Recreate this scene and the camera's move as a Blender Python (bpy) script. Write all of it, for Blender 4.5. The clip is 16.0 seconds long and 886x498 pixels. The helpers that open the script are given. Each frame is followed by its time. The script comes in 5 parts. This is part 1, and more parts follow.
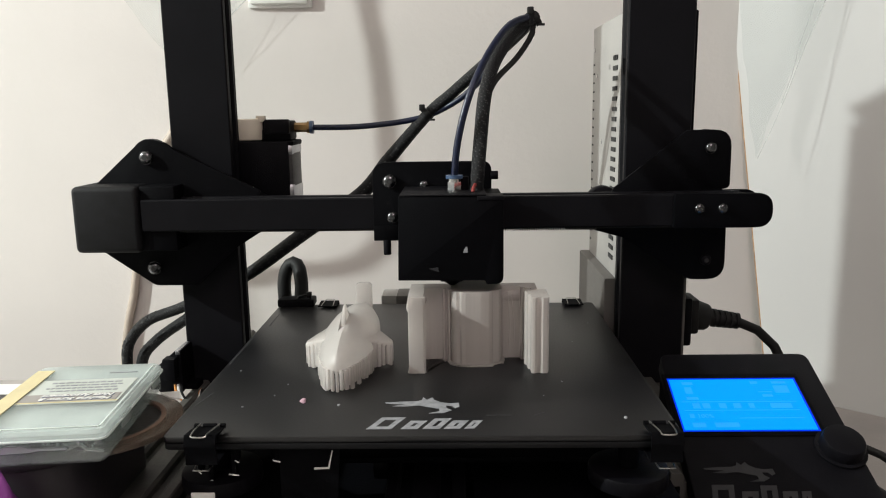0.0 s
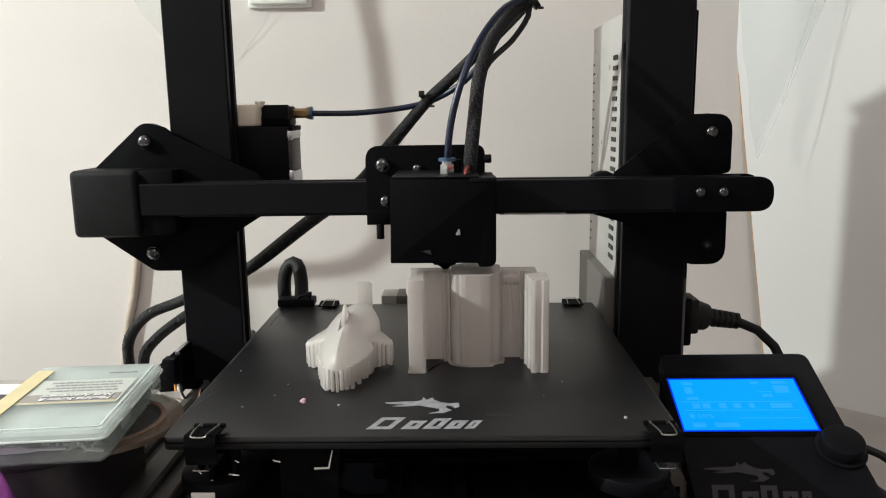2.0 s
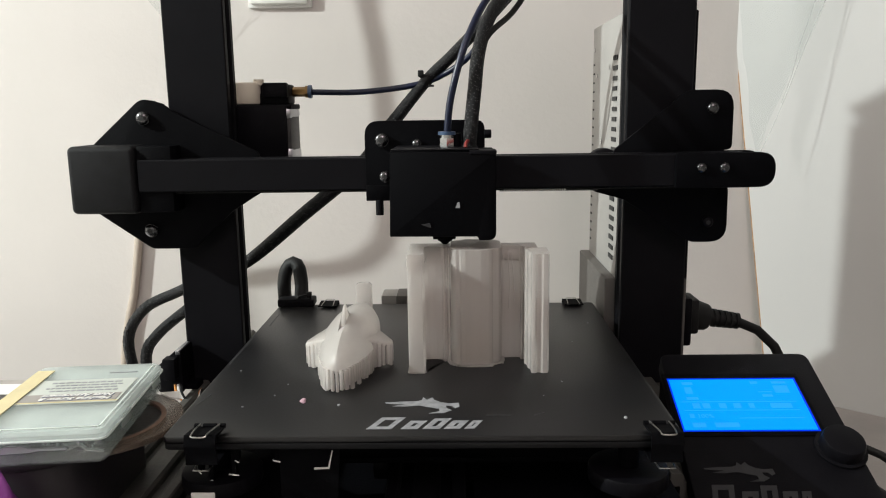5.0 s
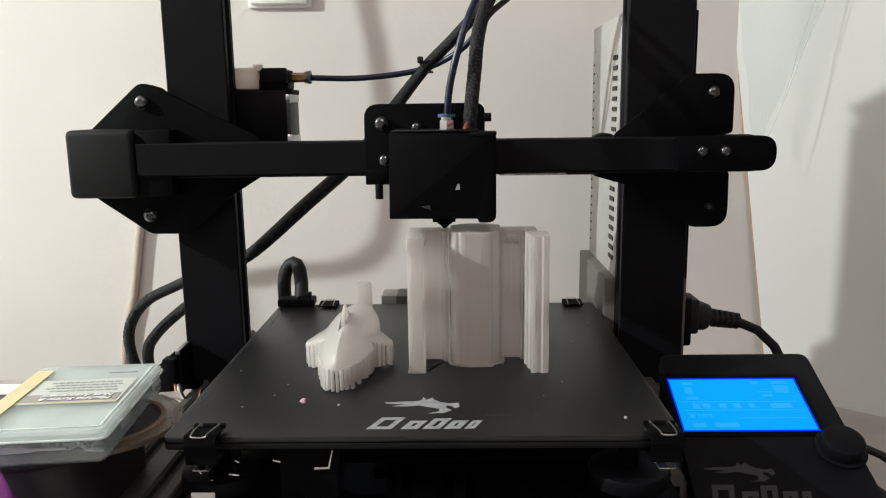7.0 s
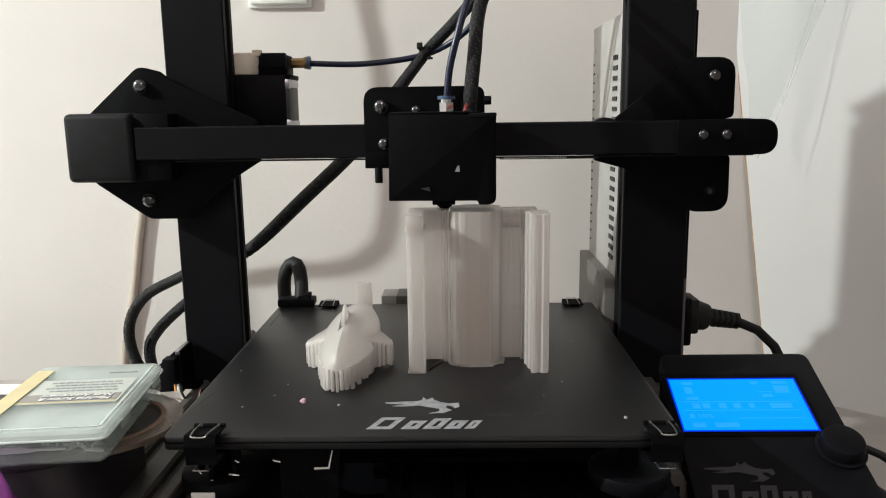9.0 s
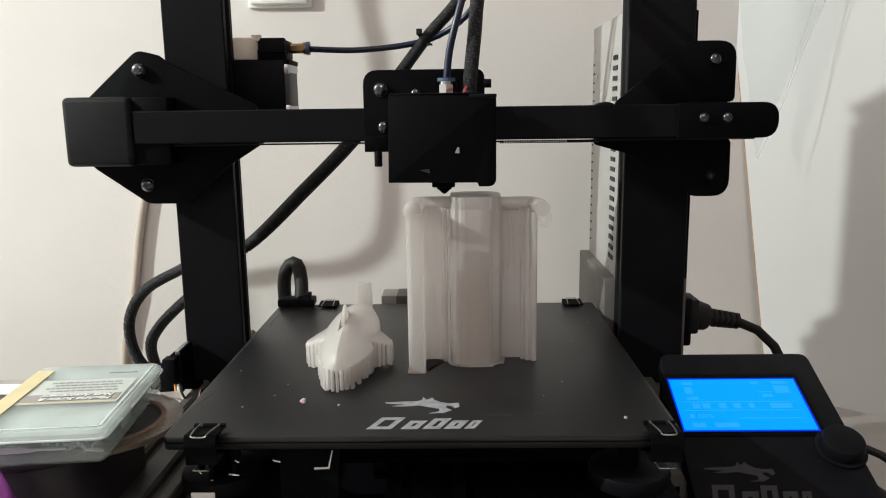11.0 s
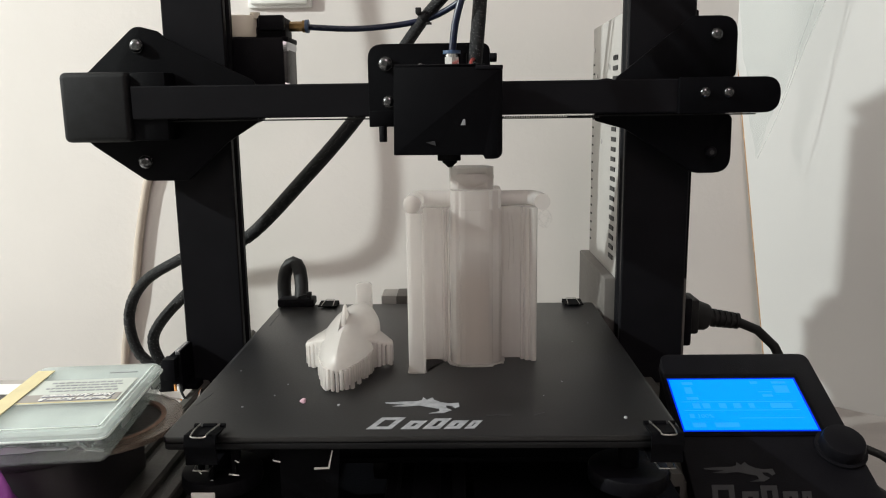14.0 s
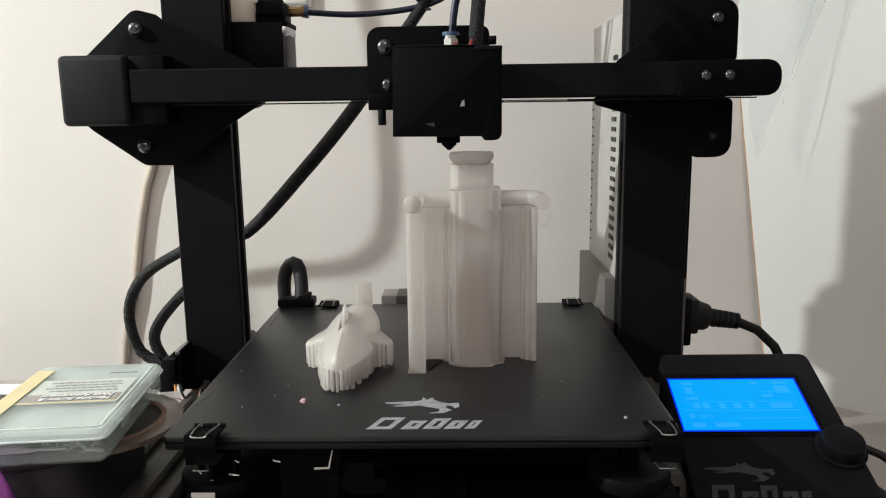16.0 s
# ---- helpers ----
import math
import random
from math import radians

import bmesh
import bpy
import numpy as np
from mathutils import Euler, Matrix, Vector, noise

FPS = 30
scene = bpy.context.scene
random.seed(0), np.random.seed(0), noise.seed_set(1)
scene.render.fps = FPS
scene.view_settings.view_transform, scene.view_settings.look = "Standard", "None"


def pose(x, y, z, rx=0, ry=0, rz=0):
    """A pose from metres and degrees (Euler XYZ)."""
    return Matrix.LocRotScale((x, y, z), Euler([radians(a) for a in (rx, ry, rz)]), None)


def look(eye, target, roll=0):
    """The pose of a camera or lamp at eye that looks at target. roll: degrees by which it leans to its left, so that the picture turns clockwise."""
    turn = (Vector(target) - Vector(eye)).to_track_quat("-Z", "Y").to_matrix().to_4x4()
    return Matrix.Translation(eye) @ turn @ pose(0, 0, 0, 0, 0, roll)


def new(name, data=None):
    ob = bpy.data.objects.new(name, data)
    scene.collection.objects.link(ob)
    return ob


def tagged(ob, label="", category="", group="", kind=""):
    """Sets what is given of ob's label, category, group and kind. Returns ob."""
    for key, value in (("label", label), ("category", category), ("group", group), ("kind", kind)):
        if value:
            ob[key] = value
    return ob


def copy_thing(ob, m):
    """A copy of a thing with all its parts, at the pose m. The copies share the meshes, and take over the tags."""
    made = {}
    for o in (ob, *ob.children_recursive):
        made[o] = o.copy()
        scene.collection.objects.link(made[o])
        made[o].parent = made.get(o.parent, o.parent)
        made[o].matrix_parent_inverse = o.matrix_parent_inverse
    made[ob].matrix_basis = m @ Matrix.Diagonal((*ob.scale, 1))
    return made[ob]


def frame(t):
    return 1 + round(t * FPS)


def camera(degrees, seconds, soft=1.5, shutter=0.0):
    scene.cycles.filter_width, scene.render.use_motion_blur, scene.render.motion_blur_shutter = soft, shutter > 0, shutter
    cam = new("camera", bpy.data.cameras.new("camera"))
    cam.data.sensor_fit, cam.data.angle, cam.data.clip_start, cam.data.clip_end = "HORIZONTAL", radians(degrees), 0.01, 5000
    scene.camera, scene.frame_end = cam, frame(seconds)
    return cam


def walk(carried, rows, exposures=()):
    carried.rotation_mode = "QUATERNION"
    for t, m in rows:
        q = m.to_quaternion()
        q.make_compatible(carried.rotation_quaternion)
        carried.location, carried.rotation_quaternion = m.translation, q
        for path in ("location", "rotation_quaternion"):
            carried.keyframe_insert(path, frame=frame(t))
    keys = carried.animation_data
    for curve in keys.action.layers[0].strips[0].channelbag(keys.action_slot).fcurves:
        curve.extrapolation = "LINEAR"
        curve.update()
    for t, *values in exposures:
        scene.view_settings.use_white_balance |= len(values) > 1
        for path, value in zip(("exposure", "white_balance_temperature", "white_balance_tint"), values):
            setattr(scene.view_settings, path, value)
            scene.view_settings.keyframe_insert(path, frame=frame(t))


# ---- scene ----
cam = camera(60.68, 16.0, soft=1.1)
EYE = (0.0172, -0.4358, 0.2344)
AIM = (-0.00252, 0.54716, 0.05185)
walk(cam, [(0.0, look(EYE, AIM, -0.78)), (16.0, look(EYE, AIM, -0.78))])

# ---- light ----
world = bpy.data.worlds.new("world")
scene.world = world
world.use_nodes = True
world.node_tree.nodes["Background"].inputs[0].default_value = (0.95, 0.95, 0.95, 1)
world.node_tree.nodes["Background"].inputs[1].default_value = 0.05


def lamp(name, kind, power, colour, place, target, size):
    data = bpy.data.lights.new(name, kind)
    data.energy, data.color = power, colour
    if kind == "AREA":
        data.shape, data.size = "DISK", size
    else:
        data.shadow_soft_size = size
    ob = new(name, data)
    ob.matrix_basis = look(place, target)
    return ob


LAMP = Vector((-1.60, -0.464, 1.05))
lamp("desk_lamp_light", "POINT", 157, (0.908, 0.975, 0.945), LAMP, (0, 0.2, 0.2), 0.015)
lamp("ceiling_lamp_light", "AREA", 7.6, (1.0, 0.82, 0.84), (0.25, -1.45, 1.45), (0.1, 0.1, 0.15), 0.6)
scene.view_settings.exposure = 0.0


# ---- materials ----
def material(name, colour, rough=0.5, metal=0.0, vary=0.15, scale=60.0, bump=0.1, fine=600.0, stretch=(1, 1, 1), spec=0.5):
    m = bpy.data.materials.new(name)
    m.use_nodes = True
    nt = m.node_tree
    N, L = nt.nodes, nt.links
    b = N["Principled BSDF"]
    b.inputs["Roughness"].default_value, b.inputs["Metallic"].default_value = rough, metal
    b.inputs["Specular IOR Level"].default_value = spec
    tc, mp = N.new("ShaderNodeTexCoord"), N.new("ShaderNodeMapping")
    mp.inputs["Scale"].default_value = stretch
    L.new(tc.outputs["Object"], mp.inputs["Vector"])
    n1, n2 = N.new("ShaderNodeTexNoise"), N.new("ShaderNodeTexNoise")
    n1.inputs["Scale"].default_value, n1.inputs["Detail"].default_value = scale, 5
    n2.inputs["Scale"].default_value, n2.inputs["Detail"].default_value = fine, 3
    for n in (n1, n2):
        L.new(mp.outputs[0], n.inputs["Vector"])
    ramp = N.new("ShaderNodeValToRGB")
    c = Vector(colour)
    lo, hi = c * (1 - vary), c * (1 + vary)
    ramp.color_ramp.elements[0].position, ramp.color_ramp.elements[1].position = 0.3, 0.7
    ramp.color_ramp.elements[0].color = (*lo, 1)
    ramp.color_ramp.elements[1].color = (*[min(1, v) for v in hi], 1)
    L.new(n1.outputs["Fac"], ramp.inputs["Fac"])
    L.new(ramp.outputs[0], b.inputs["Base Color"])
    rr = N.new("ShaderNodeMapRange")
    rr.inputs["To Min"].default_value, rr.inputs["To Max"].default_value = max(0.02, rough - 0.1), min(1, rough + 0.1)
    L.new(n2.outputs["Fac"], rr.inputs["Value"])
    L.new(rr.outputs[0], b.inputs["Roughness"])
    if bump:
        bp = N.new("ShaderNodeBump")
        bp.inputs["Strength"].default_value, bp.inputs["Distance"].default_value = bump, 0.001
        L.new(n2.outputs["Fac"], bp.inputs["Height"])
        L.new(bp.outputs[0], b.inputs["Normal"])
    return m


def glow(name, colour, strength):
    m = bpy.data.materials.new(name)
    m.use_nodes = True
    b = m.node_tree.nodes["Principled BSDF"]
    b.inputs["Base Color"].default_value = (*[v * 0.1 for v in colour], 1)
    b.inputs["Emission Color"].default_value = (*colour, 1)
    b.inputs["Emission Strength"].default_value = strength
    b.inputs["Roughness"].default_value = 0.3
    b.inputs["Specular IOR Level"].default_value = 0.08
    return m


def milky(name, colour, rough, share, scale, stretch, vary=0.08, clear=0.0):
    """Translucent plastic: surface colour with light passing through, and some clearness."""
    m = material(name, colour, rough, 0, vary, scale, 0.15, 900, stretch)
    nt = m.node_tree
    N, L = nt.nodes, nt.links
    b, out = N["Principled BSDF"], N["Material Output"]
    tr, mix = N.new("ShaderNodeBsdfTranslucent"), N.new("ShaderNodeMixShader")
    tr.inputs["Color"].default_value = (*colour, 1)
    mix.inputs[0].default_value = share
    L.new(b.outputs[0], mix.inputs[1])
    L.new(tr.outputs[0], mix.inputs[2])
    last = mix
    if clear:
        tp, mx = N.new("ShaderNodeBsdfTransparent"), N.new("ShaderNodeMixShader")
        tp.inputs["Color"].default_value = (0.97, 0.98, 0.98, 1)
        mx.inputs[0].default_value = clear
        L.new(mix.outputs[0], mx.inputs[1])
        L.new(tp.outputs[0], mx.inputs[2])
        last = mx
    L.new(last.outputs[0], out.inputs["Surface"])
    return m


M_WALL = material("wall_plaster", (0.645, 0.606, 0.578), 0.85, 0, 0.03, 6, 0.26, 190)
# Unseen walls and ceiling, coloured darker than wall_north so less light bounces back.
M_ROOM = material("darkened_unseen_walls", (0.34, 0.32, 0.30), 0.9, 0, 0.05, 9, 0.3, 90)
M_BOARD = material("white_board", (0.615, 0.612, 0.60), 0.6, 0, 0.02, 7, 0.05, 200)
M_BOARD_EDGE = material("raw_chipboard_edge", (0.42, 0.24, 0.12), 0.8, 0, 0.3, 200, 0.3)
M_TABLE = material("grey_table_laminate", (0.36, 0.33, 0.31), 0.55, 0, 0.1, 30, 0.1)
M_ALU = material("black_anodised_aluminium", (0.0058, 0.0056, 0.0070), 0.5, 0.0, 0.15, 40, 0.05, 900, spec=0.08)
M_STEEL_BLK = material("black_painted_steel", (0.0022, 0.0022, 0.0030), 0.6, 0, 0.2, 60, 0.12, 700, spec=0.05)
M_PLASTIC = material("black_plastic", (0.0044, 0.0042, 0.0056), 0.5, 0, 0.2, 80, 0.15, 1200, spec=0.08)
M_GRAIN = material("textured_black_plastic", (0.0034, 0.0033, 0.0042), 0.6, 0, 0.5, 160, 0.3, 2500, spec=0.2)
M_MAT = material("black_build_surface", (0.0050, 0.0049, 0.0058), 0.38, 0, 0.40, 22, 0.05, 900, spec=0.60)
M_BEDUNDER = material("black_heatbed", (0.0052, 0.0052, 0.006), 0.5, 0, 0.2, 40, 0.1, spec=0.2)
M_CHROME = material("bright_steel", (0.75, 0.75, 0.76), 0.18, 1.0, 0.05, 100, 0.03)
M_BOLT = material("dark_chrome", (0.12, 0.12, 0.125), 0.24, 1.0, 0.1, 100, 0.02)
M_CLIPWIRE = material("worn_nickel_wire", (0.34, 0.33, 0.31), 0.30, 1.0, 0.15, 200, 0.05)
# Paler copy of M_ALU: the rails' lit, lifted look is put into the colour.
M_RAIL = material("lifted_black_aluminium", (0.075, 0.073, 0.066), 0.45, 0, 0.3, 60, 0.15, 500, spec=0.3)
M_STEEL = material("brushed_steel", (0.50, 0.50, 0.52), 0.4, 1.0, 0.1, 80, 0.1)
M_PSU = material("galvanised_sheet", (0.37, 0.355, 0.34), 0.55, 0.1, 0.05, 30, 0.08)
M_HOLE = material("dark_slot", (0.02, 0.02, 0.02), 0.7)
M_GREYBOX = material("dark_grey_cover", (0.10, 0.092, 0.085), 0.55, 0, 0.1, 40, 0.1)
M_MOTOR = material("laminated_motor_steel", (0.055, 0.053, 0.052), 0.5, 0.3, 0.2, 60, 0.2, 400, (1, 1, 6))
M_BRASS = material("brass", (0.24, 0.15, 0.065), 0.35, 1.0, 0.1, 100, 0.05)
M_CREAM = material("cream_plastic", (0.74, 0.68, 0.56), 0.45, 0, 0.05, 40, 0.05)
M_SLEEVE = material("braided_black_sleeve", (0.005, 0.005, 0.006), 0.5, 0, 0.4, 900, 0.6, 2200, spec=0.25)


def braid_glints(m):
    """Glints of the weave along the sleeve, painted as pale specks into the base colour."""
    nt = m.node_tree
    N, L = nt.nodes, nt.links
    tc, v, r = N.new("ShaderNodeTexCoord"), N.new("ShaderNodeTexVoronoi"), N.new("ShaderNodeValToRGB")
    v.inputs["Scale"].default_value = 620
    L.new(tc.outputs["Object"], v.inputs["Vector"])
    r.color_ramp.elements[0].position, r.color_ramp.elements[1].position = 0.13, 0.25
    r.color_ramp.elements[0].color, r.color_ramp.elements[1].color = (0.12, 0.12, 0.12, 1), (0.004, 0.004, 0.005, 1)
    L.new(v.outputs["Distance"], r.inputs["Fac"])
    L.new(r.outputs[0], N["Principled BSDF"].inputs["Base Color"])


braid_glints(M_SLEEVE)
M_BLUE = material("blue_tube", (0.0022, 0.0062, 0.028), 0.35, 0, 0.1, 60, 0.02)
M_BLUECOLLAR = material("blue_collar", (0.05, 0.09, 0.17), 0.4)
M_RED = material("red_wire", (0.22, 0.03, 0.025), 0.5)
M_LOGO = material("light_grey_print", (0.25, 0.255, 0.27), 0.6, 0, 0.25, 300, 0.05)
M_LOGO_DIM = material("dark_grey_print", (0.016, 0.016, 0.019), 0.6, 0, 0.2, 300, 0.05)
M_SCRATCH = material("dusty_scratch", (0.050, 0.050, 0.053), 0.6, 0, 0.3, 300, 0.05)
M_PRINT = milky("clear_printed_plastic", (0.77, 0.73, 0.705), 0.12, 0.55, 150, (1, 1, 0.02), 0.08, 0.29)
M_CORE = milky("dense_printed_plastic", (0.66, 0.58, 0.50), 0.35, 0.40, 160, (1, 1, 0.1), 0.08, 0.10)
for node in M_PRINT.node_tree.nodes:
    if node.type == "BUMP":
        node.inputs["Strength"].default_value = 0.22
M_SHARK = milky("white_printed_plastic", (0.80, 0.77, 0.745), 0.17, 0.55, 120, (1, 1, 2), 0.05)
M_BAG = milky("plastic_film", (0.80, 0.81, 0.79), 0.2, 0.5, 30, (1, 1, 0.3), 0.08, 0.945)
M_FOLD = milky("creased_film", (0.80, 0.81, 0.79), 0.2, 0.5, 30, (1, 1, 0.3), 0.08, 0.80)
M_CASE = milky("frosted_clear_case", (0.76, 0.81, 0.79), 0.12, 0.4, 50, (1, 1, 1), 0.14, 0.60)
M_TRAY = milky("clear_tray", (0.66, 0.72, 0.71), 0.10, 0.4, 50, (1, 1, 1), 0.12, 0.76)
M_RIM = milky("pale_case_edge", (0.82, 0.87, 0.85), 0.12, 0.3, 80, (1, 1, 1), 0.10, 0.10)
M_LABEL = material("cream_label", (0.52, 0.55, 0.51), 0.6, 0, 0.05, 60, 0.03)
M_LABEL_BAR = material("brown_label_band", (0.30, 0.28, 0.26), 0.6)
M_NAVY = material("navy_ink", (0.05, 0.07, 0.16), 0.6)
M_INK = material("label_ink", (0.32, 0.33, 0.35), 0.6)
M_TAPE_STRIP = material("yellow_tape", (0.66, 0.57, 0.33), 0.5, 0, 0.08, 60, 0.1)
M_ROLL = milky("brown_tape_roll", (0.17, 0.13, 0.10), 0.12, 0.25, 80, (1, 1, 4), 0.25, 0.30)
M_DISC = material("dark_hole_fill", (0.020, 0.014, 0.012), 0.45, 0, 0.35, 90, 0.2)
M_CARD = material("brown_card_core", (0.16, 0.10, 0.07), 0.8, 0, 0.2, 100, 0.2)
M_PURPLE = material("purple_foil", (0.50, 0.12, 0.56), 0.22, 0.2, 0.2, 40, 0.1)
# Black raised in the colour to lift the shade the tub stands in.
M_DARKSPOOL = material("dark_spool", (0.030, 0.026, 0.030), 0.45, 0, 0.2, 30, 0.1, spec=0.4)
M_CORD = material("beige_cord", (0.44, 0.375, 0.315), 0.5, 0, 0.05, 60, 0.05)
M_RUBBER = material("black_rubber", (0.008, 0.008, 0.008), 0.6, 0, 0.2, 80, 0.15, spec=0.3)
M_WHITE = material("white_plastic", (0.78, 0.77, 0.74), 0.4, 0, 0.03, 40, 0.03)
M_SCREEN = glow("blue_backlight", (0.0, 0.36, 1.0), 1.0)
M_SCREEN_EDGE = glow("deep_blue_backlight", (0.0, 0.035, 0.85), 1.0)
M_PIXELS = glow("pale_blue_characters", (0.020, 0.385, 0.98), 1.0)
M_PINK = material("pink_crumb", (0.55, 0.35, 0.42), 0.6)
M_ORANGE = material("orange_wire", (0.6, 0.25, 0.05), 0.5)


# ---- shape helpers ----
def thing(name, label, category, group="", kind="", at=(0, 0, 0)):
    ob = tagged(new(name), label, category, group, kind)
    ob.location = at
    return ob


def finish(bm, name, mat, smooth=True):
    bmesh.ops.recalc_face_normals(bm, faces=bm.faces)
    me = bpy.data.meshes.new(name)
    bm.to_mesh(me)
    bm.free()
    me.materials.append(mat)
    if smooth:
        me.shade_smooth()
        areas = sorted(p.area for p in me.polygons)
        big = areas[len(areas) // 2] * 25
        for p in me.polygons:
            if p.area > big or len(p.vertices) > 4:
                p.use_smooth = False
        me.set_sharp_from_angle(angle=radians(35))
    return me


def part(name, bm, mat, parent, label="", smooth=True):
    """One mesh, made in world places, under its thing or part."""
    ob = new(name, finish(bm, name, mat, smooth))
    ob.parent = parent
    root = parent
    while root.parent:
        root = root.parent
    if parent == root:
        ob.matrix_parent_inverse = Matrix.Translation(root.location).inverted()
    if label:
        ob["label"] = label
    return ob


def single(name, bm, mat, label, category, group="", kind="", smooth=True):
    return tagged(new(name, finish(bm, name, mat, smooth)), label, category, group, kind)


def put(bm, other):
    me = bpy.data.meshes.new("x")
    other.to_mesh(me)
    other.free()
    bm.from_mesh(me)
    bpy.data.meshes.remove(me)
    return bm


def box(x0, x1, y0, y1, z0, z1, bevel=0.0, seg=2, m=None):
    bm = bmesh.new()
    bmesh.ops.create_cube(bm, size=1)
    for v in bm.verts:
        v.co = Vector(((x0 + x1) / 2 + v.co.x * (x1 - x0), (y0 + y1) / 2 + v.co.y * (y1 - y0), (z0 + z1) / 2 + v.co.z * (z1 - z0)))
    if bevel:
        bmesh.ops.bevel(bm, geom=bm.edges[:], offset=bevel, segments=seg, affect="EDGES", profile=0.5)
    if m:
        bm.transform(m)
    return bm


def rod(a, b, r, n=20, r2=None, bevel=0.0):
    a, b = Vector(a), Vector(b)
    d = b - a
    bm = bmesh.new()
    bmesh.ops.create_cone(bm, cap_ends=True, segments=n, radius1=r, radius2=r if r2 is None else r2, depth=d.length)
    if bevel:
        rims = [e for e in bm.edges if abs(e.verts[0].co.z - e.verts[1].co.z) < 1e-9]
        bmesh.ops.bevel(bm, geom=rims, offset=bevel, segments=2, affect="EDGES", profile=0.5)
    bm.transform(Matrix.Translation((a + b) / 2) @ d.to_track_quat("Z", "Y").to_matrix().to_4x4())
    return bm


def prism(outline, a, b, axis="y", bevel=0.0):
    """An outline of two coordinates, drawn out along an axis from a to b."""
    def at3(u, v, w):
        return {"x": (w, u, v), "y": (u, w, v), "z": (u, v, w)}[axis]
    bm = bmesh.new()
    lo = [bm.verts.new(at3(u, v, a)) for u, v in outline]
    hi = [bm.verts.new(at3(u, v, b)) for u, v in outline]
    bm.faces.new(lo)
    bm.faces.new(hi)
    k = len(lo)
    for i in range(k):
        bm.faces.new((lo[i], lo[(i + 1) % k], hi[(i + 1) % k], hi[i]))
    bmesh.ops.recalc_face_normals(bm, faces=bm.faces)
    if bevel:
        caps = [e for e in bm.edges if {f.calc_center_median()[:] for f in e.link_faces} and any(len(f.verts) == k for f in e.link_faces)]
        bmesh.ops.bevel(bm, geom=caps, offset=bevel, segments=2, affect="EDGES", profile=0.5)
    return bm


def rounded(points, r, n=5):
    """A polygon with its corners rounded; r is one radius or one a corner."""
    out, k = [], len(points)
    for i, p in enumerate(points):
        p, a, b = Vector(p), Vector(points[i - 1]), Vector(points[(i + 1) % k])
        ri = r[i] if isinstance(r, (list, tuple)) else r
        if ri <= 0:
            out.append((p.x, p.y))
            continue
        u, v = (a - p).normalized(), (b - p).normalized()
        d = min(ri / math.tan(max(0.05, u.angle(v) / 2)), 0.49 * (a - p).length, 0.49 * (b - p).length)
        s, e = p + u * d, p + v * d
        for j in range(n + 1):
            t = j / n
            q = s * (1 - t) ** 2 + p * 2 * t * (1 - t) + e * t * t
            out.append((q.x, q.y))
    return out


def smooth_line(points, n):
    """n + 1 places evenly along a curve through the points."""
    P = [Vector(p) for p in points]
    P = [P[0] * 2 - P[1]] + P + [P[-1] * 2 - P[-2]]
    fine = []
    for i in range(1, len(P) - 2):
        for j in range(16):
            t = j / 16
            a, b, c, d = P[i - 1:i + 3]
            fine.append(0.5 * ((2 * b) + (c - a) * t + (2 * a - 5 * b + 4 * c - d) * t * t + (3 * b - a - 3 * c + d) * t ** 3))
    fine.append(P[-2])
    lengths = [0.0]
    for a, b in zip(fine, fine[1:]):
        lengths.append(lengths[-1] + (b - a).length)
    out, j = [], 0
    for i in range(n + 1):
        s = lengths[-1] * i / n
        while j < len(fine) - 2 and lengths[j + 1] < s:
            j += 1
        k = (s - lengths[j]) / max(1e-9, lengths[j + 1] - lengths[j])
        out.append(fine[j].lerp(fine[j + 1], min(1, k)))
    return out


def tube(points, r, n=24, sides=12, flat=1.0):
    line = smooth_line(points, n)
    bm = bmesh.new()
    rings, side = [], None
    for i, p in enumerate(line):
        d = (line[min(i + 1, n)] - line[max(i - 1, 0)]).normalized()
        if side is None:
            side = d.orthogonal().normalized()
        side = (side - d * side.dot(d)).normalized()
        up = d.cross(side)
        rings.append([bm.verts.new(p + side * r * math.cos(2 * math.pi * j / sides) + up * r * flat * math.sin(2 * math.pi * j / sides)) for j in range(sides)])
    for a, b in zip(rings, rings[1:]):
        for j in range(sides):
            bm.faces.new((a[j], a[(j + 1) % sides], b[(j + 1) % sides], b[j]))
    bm.faces.new(rings[0])
    bm.faces.new(rings[-1])
    return bm


def loft(sections, sides=28):
    """Rounded body through sections of (y, x, z, half width, half height, lower half height)."""
    bm = bmesh.new()
    rings = []
    for y, x, z, rx, rz, rl in sections:
        ring = []
        for j in range(sides):
            a = 2 * math.pi * j / sides
            s = math.sin(a)
            ring.append(bm.verts.new((x + rx * math.cos(a), y, z + (rz if s > 0 else rl) * s)))
        rings.append(ring)
    for a, b in zip(rings, rings[1:]):
        for j in range(sides):
            bm.faces.new((a[j], a[(j + 1) % sides], b[(j + 1) % sides], b[j]))
    bm.faces.new(rings[0])
    bm.faces.new(rings[-1])
    return bm


def bolt_head(x, y, z, r, parent, mat=None, name="bolt"):
    """Button-head bolt that faces the front, with its hexagon socket."""
    bm = bmesh.new()
    bmesh.ops.create_uvsphere(bm, u_segments=20, v_segments=12, radius=r)
    bm.transform(Matrix.Translation((x, y, z)) @ Matrix.Diagonal((1, 0.55, 1, 1)))
    put(bm, rod((x, y + 0.004, z), (x, y, z), r * 1.04, 20))
    ob = part(name, bm, mat or M_BOLT, parent, "polished steel bolt head")
    part("socket", rod((x, y, z), (x, y - r * 0.56, z), r * 0.42, 6), M_HOLE, ob, "dark hexagon socket", smooth=False)
    return ob


# ---- how things move: the carriage climbs, the print grows under it ----
RISE = 0.0794
END = 16.0


